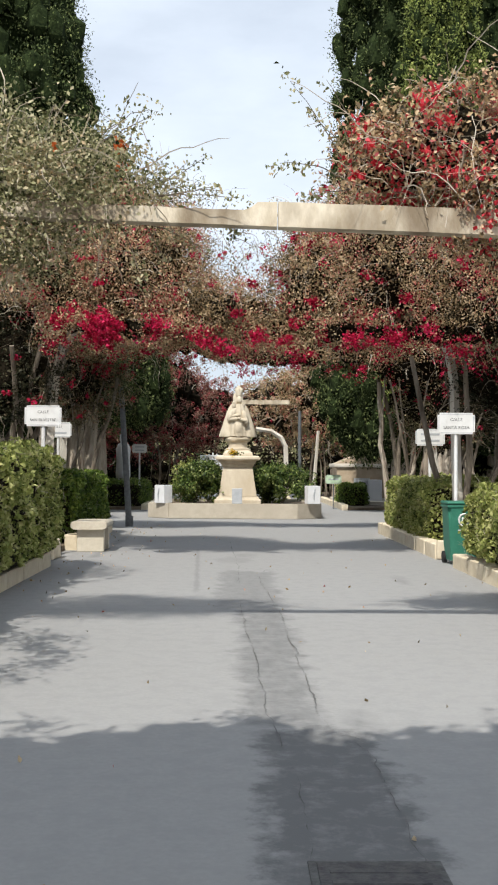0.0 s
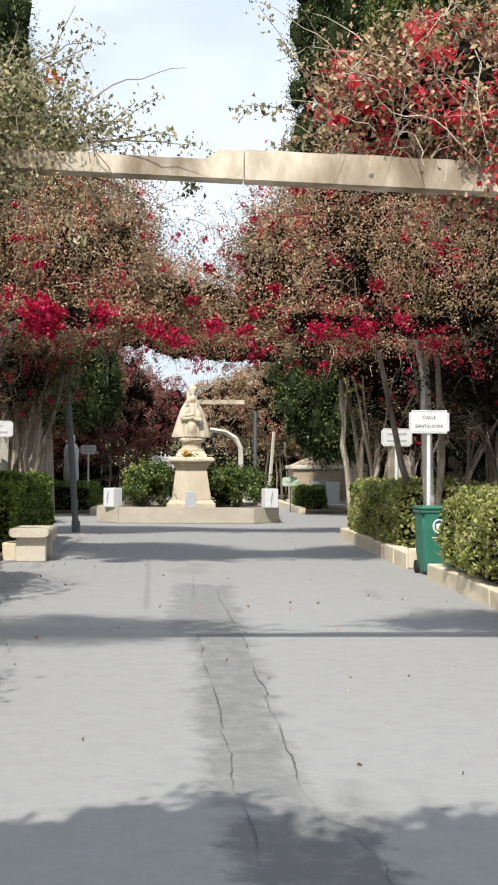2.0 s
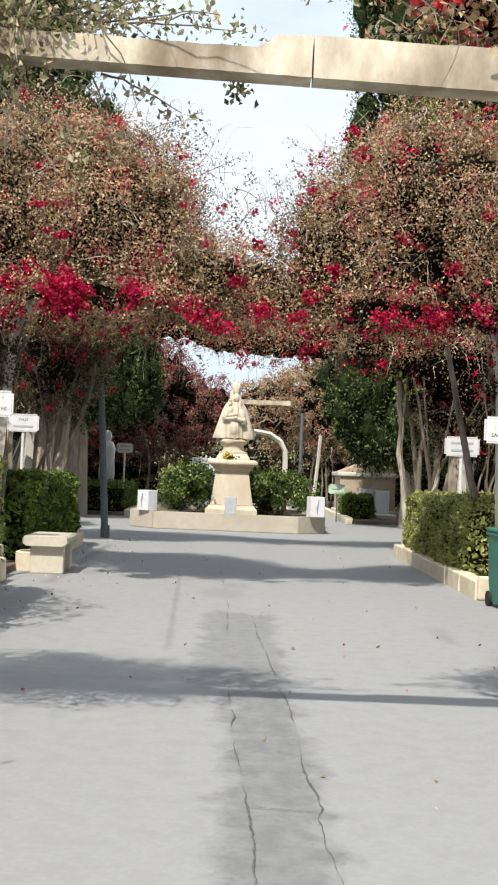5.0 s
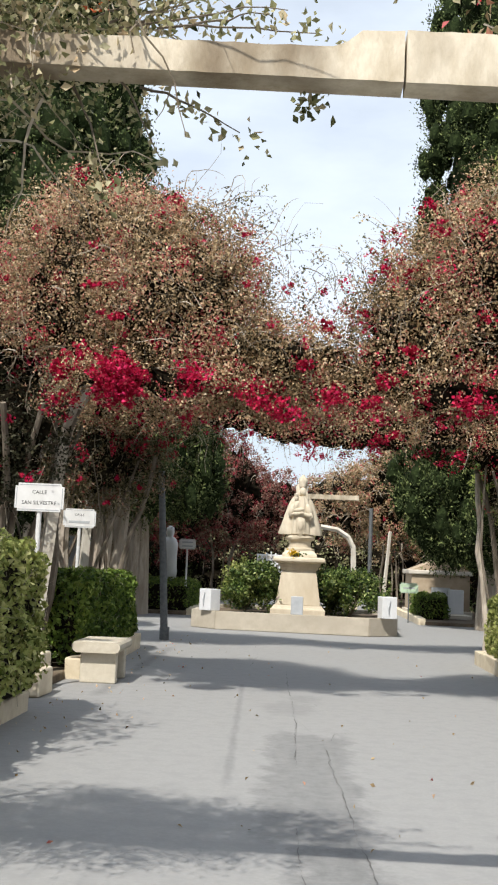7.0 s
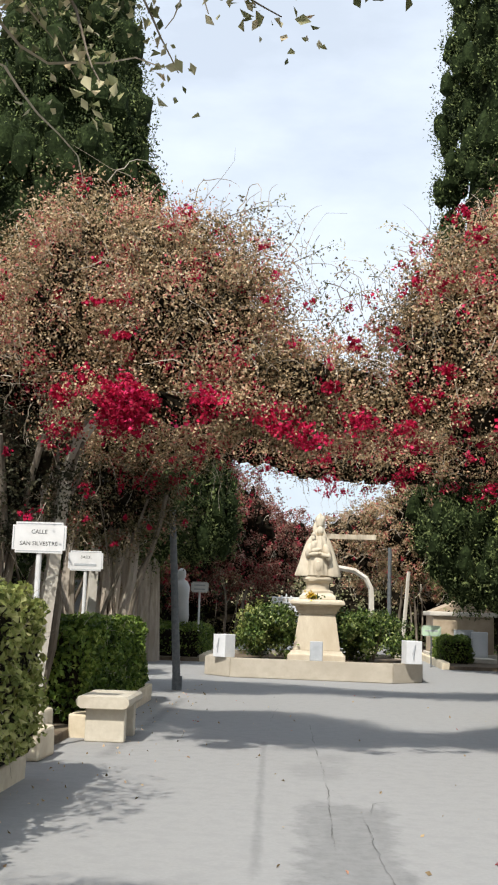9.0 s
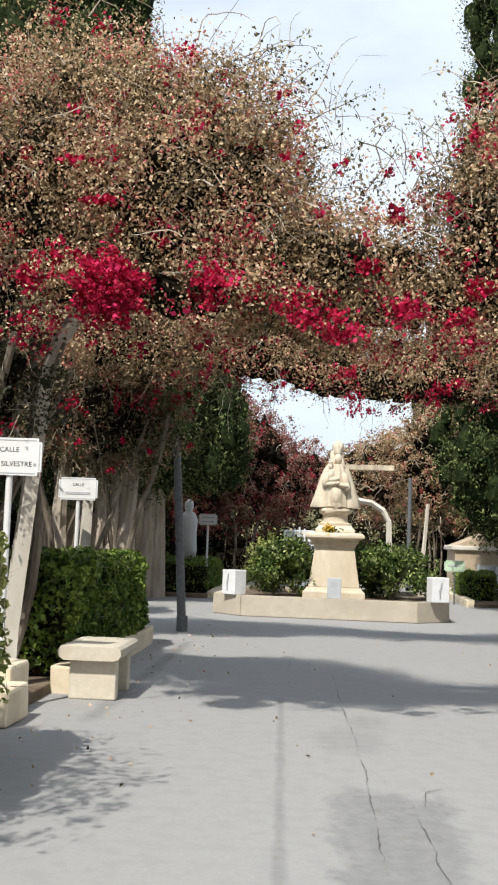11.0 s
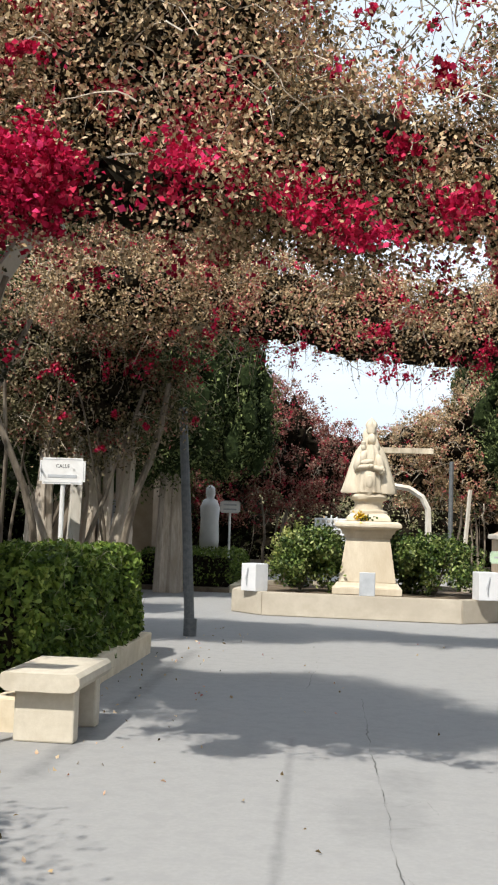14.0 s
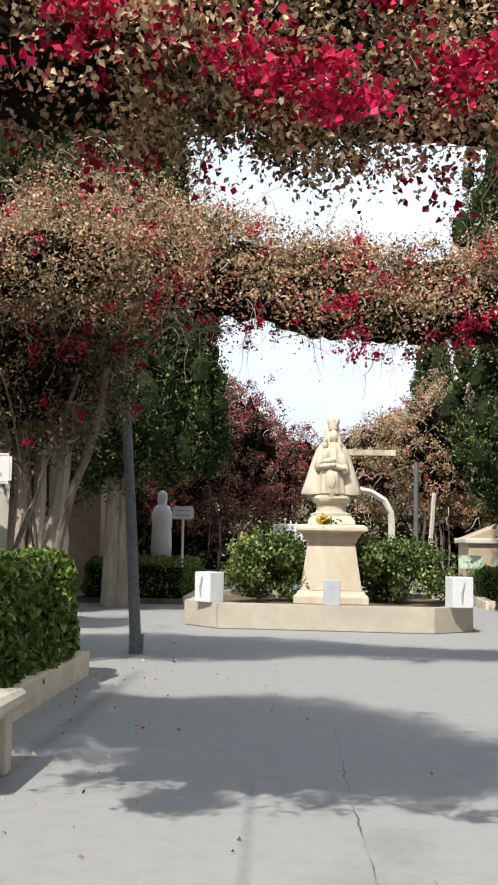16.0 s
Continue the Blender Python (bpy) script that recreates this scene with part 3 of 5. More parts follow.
        fl.append(np.array((cx, cy, cz)) - o + knots[rng.integers(0, len(knots), n)] * np.array((1.15, 0.8, 0.8)) + q * (0.34 * r * rng.uniform(0.2, 1, n) ** 0.6)[:, None])
    if loose:
        k = loose // 26
        c, _ = in_blobs(lb, k, rng, 12)
        big = rng.uniform(0.4, 1.35, (k, 1, 1))
        fl.append((c[:, None] + rng.normal(size=(k, 26, 3)) * 0.05 * big).reshape(-1, 3))
    if fl:
        fl = np.concatenate(fl)
        fl = fringe(fl)
        fl = fl[clear(fl)]
        child("blossom", leaf_mesh("blossom", fl, bract, 0.04, rng, None, 0.0, aspect=0.9), ob, "papery crimson bracts in clusters", "stuff")
    st, nd = in_blobs(lb, twigs, rng, 5)
    dirs = nd * 0.5 + rng.normal(size=(twigs, 3)) * 0.7 + np.array((0, 0, 0.1))
    st = st - dirs * 0.2
    ok = clear(st - np.array((0, 0, 0.5)))
    st, dirs = st[ok], dirs[ok]
    lens = rng.uniform(0.15, 0.55, len(st)) * rng.choice((1, 1, 1, 1.8), len(st))
    child("twig_cover", twig_mesh("twig_cover", st, dirs, lens, twig_r, TWIG, rng, 0.9), ob, "bare grey-tan twigs", "stuff")
    # long arching canes over the skin
    nc = twigs // 6
    st, nd = in_blobs(lb, nc, rng, 14)
    ok = clear(st - np.array((0, 0, 0.35)))
    st, nd = st[ok], nd[ok]
    dirs = nd * 0.45 + rng.normal(size=(len(st), 3)) * 0.5 + np.array((0, -0.2, 0.35))
    child("cane_cover", twig_mesh("cane_cover", st - nd * 0.05, dirs, rng.uniform(0.35, 0.95, len(st)), twig_r * 1.7, TWIG, rng, 1.3, 9), ob, "long arching bare canes", "stuff")
    for pts_s, r in stems:
        part("stem", tube([Vector(p) - Vector(o) for p in pts_s], [r * (1.25 - 0.5 * i / (len(pts_s) - 1) + (0.25 if i == 0 else 0.0)) for i in range(len(pts_s))], 8), TRUNKBARK if r > 0.055 else VINEBARK, ob)
    sp_leaves = []
    for x, y, z, dx, dy, dz, ln in sprigs:
        p, d = np.array((x, y, z)) - o, np.array((dx, dy, dz), float)
        path = []
        for k in range(9):
            path.append(tuple(p))
            p = p + d / np.linalg.norm(d) * ln / 8
            d = d + rng.normal(size=3) * 0.12 + np.array((0, 0, -0.02))
            if k > 1 and rng.uniform() < 0.75:
                sp_leaves.append(p + np.array((0, 0, -0.02)) + rng.normal(size=(9, 3)) * 0.034)
        part("sprig", tube(path, [0.006 - 0.0005 * i for i in range(9)], 4), VINEBARK, ob)
    if sp_leaves:
        child("sprig_leaves", leaf_mesh("sprig_leaves", np.concatenate(sp_leaves), GREENLEAF, sprig_leaf, rng, None, 0.9), ob, "small green leaves on loose sprigs", "stuff")
    return ob


def stems_at(x, y, n, seed, top=3.5, spread=0.5, dx=0.3):
    r = random.Random(seed)
    out = []
    for _ in range(n):
        bx, by = x + r.uniform(-spread, spread), y + r.uniform(-0.35, 0.35)
        p = [(bx, by, 0.05)]
        d = Vector((r.uniform(-0.25, 0.25) + dx * 0.2, r.uniform(-0.2, 0.2), 1))
        q = Vector(p[0])
        for k in range(7):
            q = q + d.normalized() * top / 7
            d += Vector((r.uniform(-0.17, 0.17), r.uniform(-0.15, 0.15), 0))
            p.append(tuple(q))
        out.append((p, r.choice((0.014, 0.02, 0.03, 0.05))))
    return out


def trunk_at(x, y, r, lean, seed, top=3.3):
    """A thick, slightly twisting old vine trunk."""
    q = random.Random(seed)
    return ([(x + lean * k / 7 + q.uniform(-0.05, 0.05), y + q.uniform(-0.05, 0.05), 0.05 + top * k / 7) for k in range(8)], r)


# arch one, the bare beam with vines over its ends
vine("bougainvillea", [(-2.9, 5.70, 3.81, 1.0, 0.5, 0.42), (-2.2, 5.70, 3.65, 0.65, 0.42, 0.3), (-3.5, 5.80, 3.43, 0.9, 0.55, 0.9), (-2.7, 5.40, 3.43, 0.75, 0.28, 0.45), (-2.75, 5.90, 3.18, 0.5, 0.3, 0.3)],
     11, 30000, 0.036, GREENLEAF, [(-3.0, 5.15, 3.55, 0.05, 14), (-2.75, 5.10, 3.23, 0.05, 14), (-2.35, 5.20, 3.78, 0.04, 10)], 300, 420, stems_at(-4.5, 6.2, 6, 3), "straggling olive-green bougainvillea draped over a beam",
     sprigs=[(-1.95, 5.70, 3.68, 0.5, 0, 1, 0.6), (-1.8, 5.70, 3.58, 0.9, 0, 0.35, 0.6), (-1.75, 5.55, 3.48, 1, -0.1, 0.1, 0.65), (-1.6, 5.60, 3.51, 1, 0, 0.12, 0.6), (-1.9, 5.60, 3.53, 1, 0, 0.25, 0.5),
             (-2.0, 5.70, 3.83, 0.4, 0, 1, 0.65), (-2.1, 5.70, 3.93, 0.9, 0, 0.7, 0.5), (-1.75, 5.55, 3.33, 0.5, 0, -0.7, 0.42), (-1.65, 5.60, 3.28, 0.8, 0, -0.22, 0.42), (-1.9, 5.60, 3.28, 0.45, 0, -0.8, 0.45), (-1.03, 5.60, 3.29, 0.4, 0, -0.6, 0.06),
             (-1.7, 5.65, 3.53, 0.6, 0, 0.5, 0.4), (-1.5, 5.60, 3.51, 0.7, 0, 0.35, 0.35)], bract=ORANGEB, core=False, sprig_leaf=0.036)
vine("bougainvillea", [(0.9, 5.90, 3.98, 0.95, 0.55, 0.5), (0.25, 5.80, 3.78, 0.5, 0.4, 0.3), (1.9, 5.90, 3.98, 1.0, 0.6, 0.75), (2.6, 6.00, 3.13, 0.8, 0.6, 0.8), (1.35, 5.42, 3.55, 0.85, 0.25, 0.33), (1.4, 6.00, 3.48, 0.8, 0.5, 0.3)],
     12, 34000, 0.046, DRYLEAF, [(-0.1, 5.50, 3.65, 0.1, 60), (0.1, 5.50, 3.73, 0.1, 60)], 7000, 1300, stems_at(3.2, 6.2, 6, 4), "tangled bougainvillea with coral-red bracts over a beam",
     bract=CORAL, sprigs=[(-0.1, 5.80, 3.73, -0.6, 0, 1, 0.9), (-0.2, 5.80, 3.73, -0.9, 0, 0.6, 0.5), (0.0, 5.80, 3.83, -0.5, 0.1, 0.5, 0.6), (-0.1, 5.80, 3.63, -1, 0, -0.1, 0.35), (0.1, 5.80, 3.93, -0.7, 0, 1, 0.7)], coref=0.55, sprig_leaf=0.042)
# arch two
vine("bougainvillea", [(-3.4, 14.6, 4.7, 1.5, 1.2, 1.45), (-0.75, 13.9, 3.85, 0.4, 0.3, 0.3), (-2.5, 14.1, 4.35, 1.2, 1.1, 1.25), (-1.55, 14.0, 3.7, 0.95, 0.8, 0.72), (-5.2, 15.5, 4.3, 1.4, 1.0, 1.1),
                       (-2.6, 13.7, 3.3, 1.3, 0.8, 0.55), (-0.75, 14.0, 3.45, 0.6, 0.5, 0.35)],
     21, 235000, 0.036, DRYLEAF,
     [(-2.95, 13.1, 3.42, 0.3, 1500), (-1.45, 13.6, 3.45, 0.3, 640), (-1.9, 13.5, 3.45, 0.24, 300), (-1.0, 13.5, 3.7, 0.14, 170), (-0.65, 13.7, 3.45, 0.2, 230), (-3.65, 13.5, 3.6, 0.24, 380), (-4.6, 15.0, 3.1, 0.3, 200),
      (-3.0, 13.0, 4.05, 0.11, 90), (-0.75, 13.6, 4.2, 0.1, 80), (-4.7, 15.6, 2.7, 0.3, 120), (-2.15, 13.15, 3.5, 0.3, 330), (-1.45, 13.2, 3.28, 0.34, 330), (-1.15, 13.2, 3.15, 0.28, 260), (-0.7, 13.3, 3.35, 0.26, 220), (-0.3, 13.4, 3.3, 0.2, 200), (-3.3, 13.3, 4.5, 0.14, 90), (-3.45, 13.3, 3.75, 0.16, 120)],
     8000, 1500, stems_at(-5.1, 15.6, 18, 5, spread=0.8, dx=0.1), "large bougainvillea, dry brown leaves and crimson bracts, over an arch", coref=0.64, low=3.24,
     sprigs=[(-1.9, 14, 5.2, 0.7, 0, 0.7, 0.7), (-1.4, 14, 4.5, 0.6, 0, 0.9, 0.6), (-0.9, 14, 3.9, 0.3, 0, 1, 0.5), (-2.3, 14, 5.5, 0.9, 0, 0.4, 0.8)])
vine("bougainvillea", [(1.4, 14.2, 4.7, 1.5, 1.2, 1.4), (0.35, 14.1, 4.1, 0.9, 0.9, 1.0), (2.7, 14.3, 4.2, 1.5, 1.2, 1.6), (0.6, 13.9, 3.4, 1.0, 0.7, 0.5),
                       (1.9, 14.2, 3.3, 1.2, 0.8, 0.7), (-0.3, 14.0, 3.5, 0.55, 0.5, 0.4)],
     22, 205000, 0.036, DRYLEAF,
     [(0.75, 13.3, 3.35, 0.2, 260), (-0.1, 13.6, 3.6, 0.2, 260), (0.15, 13.5, 3.9, 0.2, 200), (0.45, 13.5, 5.3, 0.2, 140), (1.4, 13.5, 3.35, 0.3, 300), (1.5, 13.1, 3.9, 0.14, 120), (0.3, 13.5, 3.4, 0.16, 140), (2.3, 13.6, 3.2, 0.3, 240), (1.0, 13.5, 3.25, 0.3, 260), (1.9, 13.5, 3.5, 0.22, 200)],
     8000, 1500, stems_at(3.6, 15.6, 18, 6, spread=0.9, dx=-0.1), "large bougainvillea, dry brown leaves and crimson bracts, over an arch", coref=0.64, low=3.24,
     sprigs=[(-0.2, 14, 4.2, -0.5, 0, 1, 0.6), (-0.3, 14, 4.0, -0.8, 0, 0.8, 0.7), (0.0, 14, 4.8, -0.6, 0, 1, 0.6), (-0.4, 14, 3.8, -1, 0, 0.5, 0.5)])
# wispy shoots that close the gap at the crown of the arch
vine("bougainvillea", [(-0.75, 13.9, 4.3, 0.65, 0.35, 0.5), (-1.55, 14.0, 5.0, 0.6, 0.4, 0.5), (-0.1, 14.0, 4.75, 0.5, 0.4, 0.6), (-2.4, 14.2, 5.6, 0.6, 0.4, 0.4), (0.5, 14.1, 5.4, 0.5, 0.4, 0.5)],
     25, 1900, 0.042, MIXVINE, [(-0.75, 13.7, 4.2, 0.12, 90), (-0.35, 13.7, 4.4, 0.1, 70), (-1.2, 13.8, 4.7, 0.1, 60), (-0.1, 13.8, 4.95, 0.12, 80), (-1.7, 13.8, 5.3, 0.1, 60), (0.35, 13.8, 5.7, 0.14, 90)], 620, 300, [], "wispy bare bougainvillea shoots with sparse magenta bracts", core=False,
     sprigs=[(-0.3, 13.9, 4.5, -0.4, 0, 1, 0.75), (-0.2, 13.9, 4.6, -0.7, 0, 0.9, 0.6), (-1.5, 13.9, 5.1, 0.9, 0, 0.5, 0.6), (-1.0, 13.9, 4.5, 0.6, 0, 0.8, 0.5), (0.1, 13.9, 5.2, -0.7, 0, 0.7, 0.6), (-2.1, 14, 5.7, 1, 0, 0.4, 0.7)])
# arch three
vine("bougainvillea", [(-3.6, 21.0, 4.6, 1.6, 1.1, 1.0), (-2.3, 21.0, 4.35, 1.2, 0.8, 0.65), (-1.2, 20.9, 4.1, 0.9, 0.7, 0.55), (-4.9, 21.9, 3.7, 1.6, 0.8, 1.5), (-4.0, 20.0, 4.35, 1.2, 0.6, 0.55), (-0.5, 20.9, 3.9, 0.6, 0.5, 0.45), (-1.1, 20.9, 4.45, 0.8, 0.5, 0.4)],
     31, 130000, 0.043, DRYLEAF, [(-3.05, 20.2, 4.65, 0.2, 260), (-0.97, 20.3, 3.95, 0.25, 260), (-3.0, 20.3, 3.85, 0.14, 110), (-0.9, 20.4, 3.55, 0.3, 170), (-4.2, 20.3, 3.2, 0.1, 60), (-3.7, 20.3, 3.0, 0.16, 90), (-4.3, 20.2, 2.7, 0.15, 80), (-3.9, 20.2, 2.4, 0.12, 60), (-4.8, 20.2, 3.4, 0.16, 90)],
     6500, 1300, stems_at(-5.1, 21.6, 18, 7, spread=0.8, dx=0.1) + [trunk_at(-4.76, 21.6, 0.11, 0.15, 11), trunk_at(-4.5, 21.7, 0.08, 0.0, 12), trunk_at(-4.4, 21.6, 0.1, 0.3, 13), trunk_at(-4.25, 22.0, 0.1, -0.15, 14), trunk_at(-5.3, 21.5, 0.12, 0.1, 16)], "broad bougainvillea, dry leaves and scattered crimson bracts, over an arch", coref=0.6, low=3.34,
     sprigs=[(-1.2, 20.9, 4.6, 0.2, 0, 1, 0.7), (-0.6, 20.9, 4.3, 0.6, 0, 0.8, 0.6), (-0.9, 20.9, 4.5, -0.3, 0, 1, 0.6)])
vine("bougainvillea", [(1.7, 21.0, 4.3, 1.4, 1.0, 0.85), (0.5, 20.9, 4.0, 0.9, 0.7, 0.55), (3.0, 21.2, 4.0, 1.5, 1.1, 1.3), (-0.1, 20.9, 3.85, 0.5, 0.5, 0.4), (0.0, 20.9, 4.35, 0.7, 0.45, 0.38)],
     32, 110000, 0.043, DRYLEAF, [(0.3, 20.3, 3.7, 0.25, 200), (0.6, 20.3, 3.85, 0.18, 120), (1.4, 20.2, 4.0, 0.2, 100), (1.7, 20.2, 3.5, 0.2, 100)],
     5500, 1200, stems_at(3.5, 21.4, 20, 8, spread=0.9, dx=-0.1) + [trunk_at(2.45, 21.5, 0.06, -0.25, 17), trunk_at(2.6, 21.6, 0.05, 0.2, 18), trunk_at(2.95, 21.6, 0.06, 0.1, 20), trunk_at(3.3, 21.5, 0.1, 0.1, 19)], "broad bougainvillea, dry leaves and scattered crimson bracts, over an arch", coref=0.6, low=3.38,
     sprigs=[(0.2, 20.9, 4.4, -0.4, 0, 1, 0.6), (0.5, 20.9, 4.5, -0.8, 0, 0.4, 0.6), (0.7, 20.9, 4.6, 0.1, 0, 1, 0.5)])
# vine curtains beside the arches; the first two carry shade in leaf colour
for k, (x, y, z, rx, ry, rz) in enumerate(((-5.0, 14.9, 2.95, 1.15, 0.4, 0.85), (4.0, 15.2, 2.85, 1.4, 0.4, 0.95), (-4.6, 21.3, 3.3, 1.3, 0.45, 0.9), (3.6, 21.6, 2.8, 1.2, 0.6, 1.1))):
    vine("bougainvillea", [(x, y, z, rx, ry, rz), (x + (-1 if x < 0 else 1), y + 0.2, z + 0.4, rx, ry, rz)], 35 + k, 30000 if k == 2 else 20000, 0.05, (SHADELEAF, SHADELEAF, MIXVINE, MIXVINE)[k],
         [(x + 0.5, y - 0.5, z + 0.2, 0.12, 60), (x - 0.3, y - 0.5, z - 0.4, 0.12, 60), (x + 0.2, y - 0.55, z - 0.8, 0.1, 40), (x + 0.8, y - 0.5, z - 0.5, 0.1, 40), (x - 0.6, y - 0.5, z + 0.1, 0.12, 50), (x + 0.4, y - 0.55, z - 0.35, 0.1, 40)], 600, 320, [], "hanging curtain of bougainvillea, olive to shade-dark leaves and few red bracts", coref=0.58 if k == 2 else 0.78)
# the arch behind the walker, whose shade lies on the road
vine("bougainvillea", [(-4.6 + 0.62 * k, -1.0 + 0.2 * math.sin(k * 2.1), 4.0 + 0.06 * math.sin(k * 1.7), 0.75, 1.15, 0.75) for k in range(14)],
     41, 42000, 0.075, DRYLEAF, [], 400, 500, stems_at(-4.3, -1.8, 5, 9), "bougainvillea covering an arch with dry leaves", coref=0.9)
# pergola beyond the statue
vine("bougainvillea", [(-5.6, 46, 4.8, 2.4, 3.0, 2.9), (-3.7, 46, 4.3, 1.7, 2.2, 2.5), (-2.6, 48, 3.8, 1.2, 2.0, 1.7), (-8.5, 47, 4.4, 2.5, 4, 3.2), (-1.9, 52, 4.3, 1.6, 1.5, 1.5)],
     51, 95000, 0.09, REDVINE, [], 9000, 700, stems_at(-4.2, 45.5, 6, 10, 2.6, 1.2), "far bougainvillea with deep red bracts over a pergola", coref=0.66, twig_r=0.01)
vine("bougainvillea", [(3.2, 46, 4.6, 2.2, 2.6, 2.4), (1.2, 48, 4.2, 1.5, 2.0, 1.9), (6.0, 46, 4.2, 2.6, 3.5, 3.0), (0.2, 52, 4.5, 1.4, 1.5, 1.5)],
     52, 80000, 0.09, DRYLEAF, [], 3000, 1600, stems_at(3.0, 45.0, 6, 12, 2.6, 1.0), "far bougainvillea with dry grey leaves over a pergola", coref=0.64, twig_r=0.012)


# ---- cypresses ----
def cypress(x, y, h, r, base, seed, mat, sprays, label, trunk_r=0.32, lean=0.0, taper=0.8, size=0.26):
    """Trunk with limbs and a column of many upright sprays in clumps."""
    rng = np.random.default_rng(seed)
    ob = empty("cypress_tree", x, y, 0, 0, label, "tree", "cypresses")
    bm = bmesh.new()
    for k in range(5):
        a = k * 1.26 + rng.uniform(0, 0.6)
        tube([(trunk_r * 0.55 * math.cos(a), trunk_r * 0.55 * math.sin(a), 0), (trunk_r * 0.4 * math.cos(a + 0.3), trunk_r * 0.4 * math.sin(a + 0.3), base), (0.1 * math.cos(a), 0.1 * math.sin(a), h * 0.5)],
             [trunk_r * 0.6, trunk_r * 0.42, 0.08], 7, bm)
    part("trunk", bm, TRUNKBARK, ob, "grey-tan fluted trunk")
    for k in range(10):
        bm = bmesh.new()
        a, z = rng.uniform(0, math.tau), base * 0.8 + rng.uniform(0, 0.35) * h
        tube([(0, 0, z), (math.cos(a) * r * 0.4, math.sin(a) * r * 0.4, z + 0.4), (math.cos(a) * r * 0.75, math.sin(a) * r * 0.75, z + 1.2)], [0.07, 0.045, 0.015], 5, bm)
        part("limb", bm, BARK, ob)

    def rad(t):
        return r * np.clip(np.minimum((t + 0.02) / 0.06, 1) ** 0.6 * (1 - np.clip((t - 0.12) / 0.88, 0, 1) ** 1.3 * taper), 0.02, None)
    nc = int(38 * h + 240)
    t = rng.uniform(0, 1, nc) ** 1.4
    a = rng.uniform(0, math.tau, nc)
    rr = rad(t) * rng.uniform(0.62, 0.94, nc)
    cl = np.stack([rr * np.cos(a), rr * np.sin(a), base + t * (h - base)], 1)
    cr = rng.uniform(0.3, 0.62, nc) * r * 0.32
    which = rng.integers(0, nc, sprays)
    d = rng.normal(size=(sprays, 3))
    d /= np.linalg.norm(d, axis=1)[:, None]
    d[:, 2] *= 1.7
    pts = cl[which] + d * cr[which][:, None] * (rng.uniform(0, 1, sprays) ** 0.55)[:, None]
    nr = d.copy()
    child("crown", leaf_mesh("crown", pts, mat, size * 0.36, rng, nr, -0.5, aspect=0.42, along=0.9), ob, "dense clumped scale-leaf sprays", "stuff")
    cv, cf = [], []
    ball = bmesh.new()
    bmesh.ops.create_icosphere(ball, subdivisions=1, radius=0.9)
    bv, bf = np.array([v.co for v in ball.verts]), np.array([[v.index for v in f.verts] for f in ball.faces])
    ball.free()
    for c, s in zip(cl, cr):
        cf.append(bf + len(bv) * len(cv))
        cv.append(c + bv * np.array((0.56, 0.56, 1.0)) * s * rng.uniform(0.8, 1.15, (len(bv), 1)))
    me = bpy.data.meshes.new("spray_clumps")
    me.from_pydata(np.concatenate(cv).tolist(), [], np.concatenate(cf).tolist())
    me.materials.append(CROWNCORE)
    child("spray_clumps", me, ob, "rounded cores of leaf clumps, coloured dark for shade", "stuff")
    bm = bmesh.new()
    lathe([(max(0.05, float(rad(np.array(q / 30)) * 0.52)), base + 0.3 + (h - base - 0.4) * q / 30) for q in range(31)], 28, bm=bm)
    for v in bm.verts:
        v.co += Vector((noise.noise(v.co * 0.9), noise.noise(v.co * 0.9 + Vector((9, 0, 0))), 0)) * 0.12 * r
    part("inner_crown", bm, CROWNCORE, ob, "inside of the crown, coloured dark for shade")
    return ob


cypress(4.35, 32.2, 30, 2.85, 2.0, 61, CYPRESS, 200000, "tall dark green cypress with a bare forked trunk", taper=0.75)
cypress(-5.5, 32.6, 12, 2.5, 3.0, 62, CYPRESS, 120000, "dark bushy cypress with a grey fluted trunk", taper=0.7)
cypress(4.85, 27.6, 15.0, 1.75, 3.0, 63, CYPRESSY, 80000, "broad yellow-green cypress behind dry vines", taper=0.45)
cypress(-8.2, 31.0, 21, 4.1, 2.8, 64, CYPRESS, 170000, "tall dark cypress with a grey fluted trunk", taper=0.75)
cypress(8.6, 37.0, 26, 3.0, 2.2, 65, CYPRESS, 24000, "tall dark green cypress with a bare forked trunk", taper=0.7)
cypress(4.6, 62.0, 12, 2.0, 2.0, 66, CYPRESS, 12000, "far slender cypress behind the pergola", size=0.45)


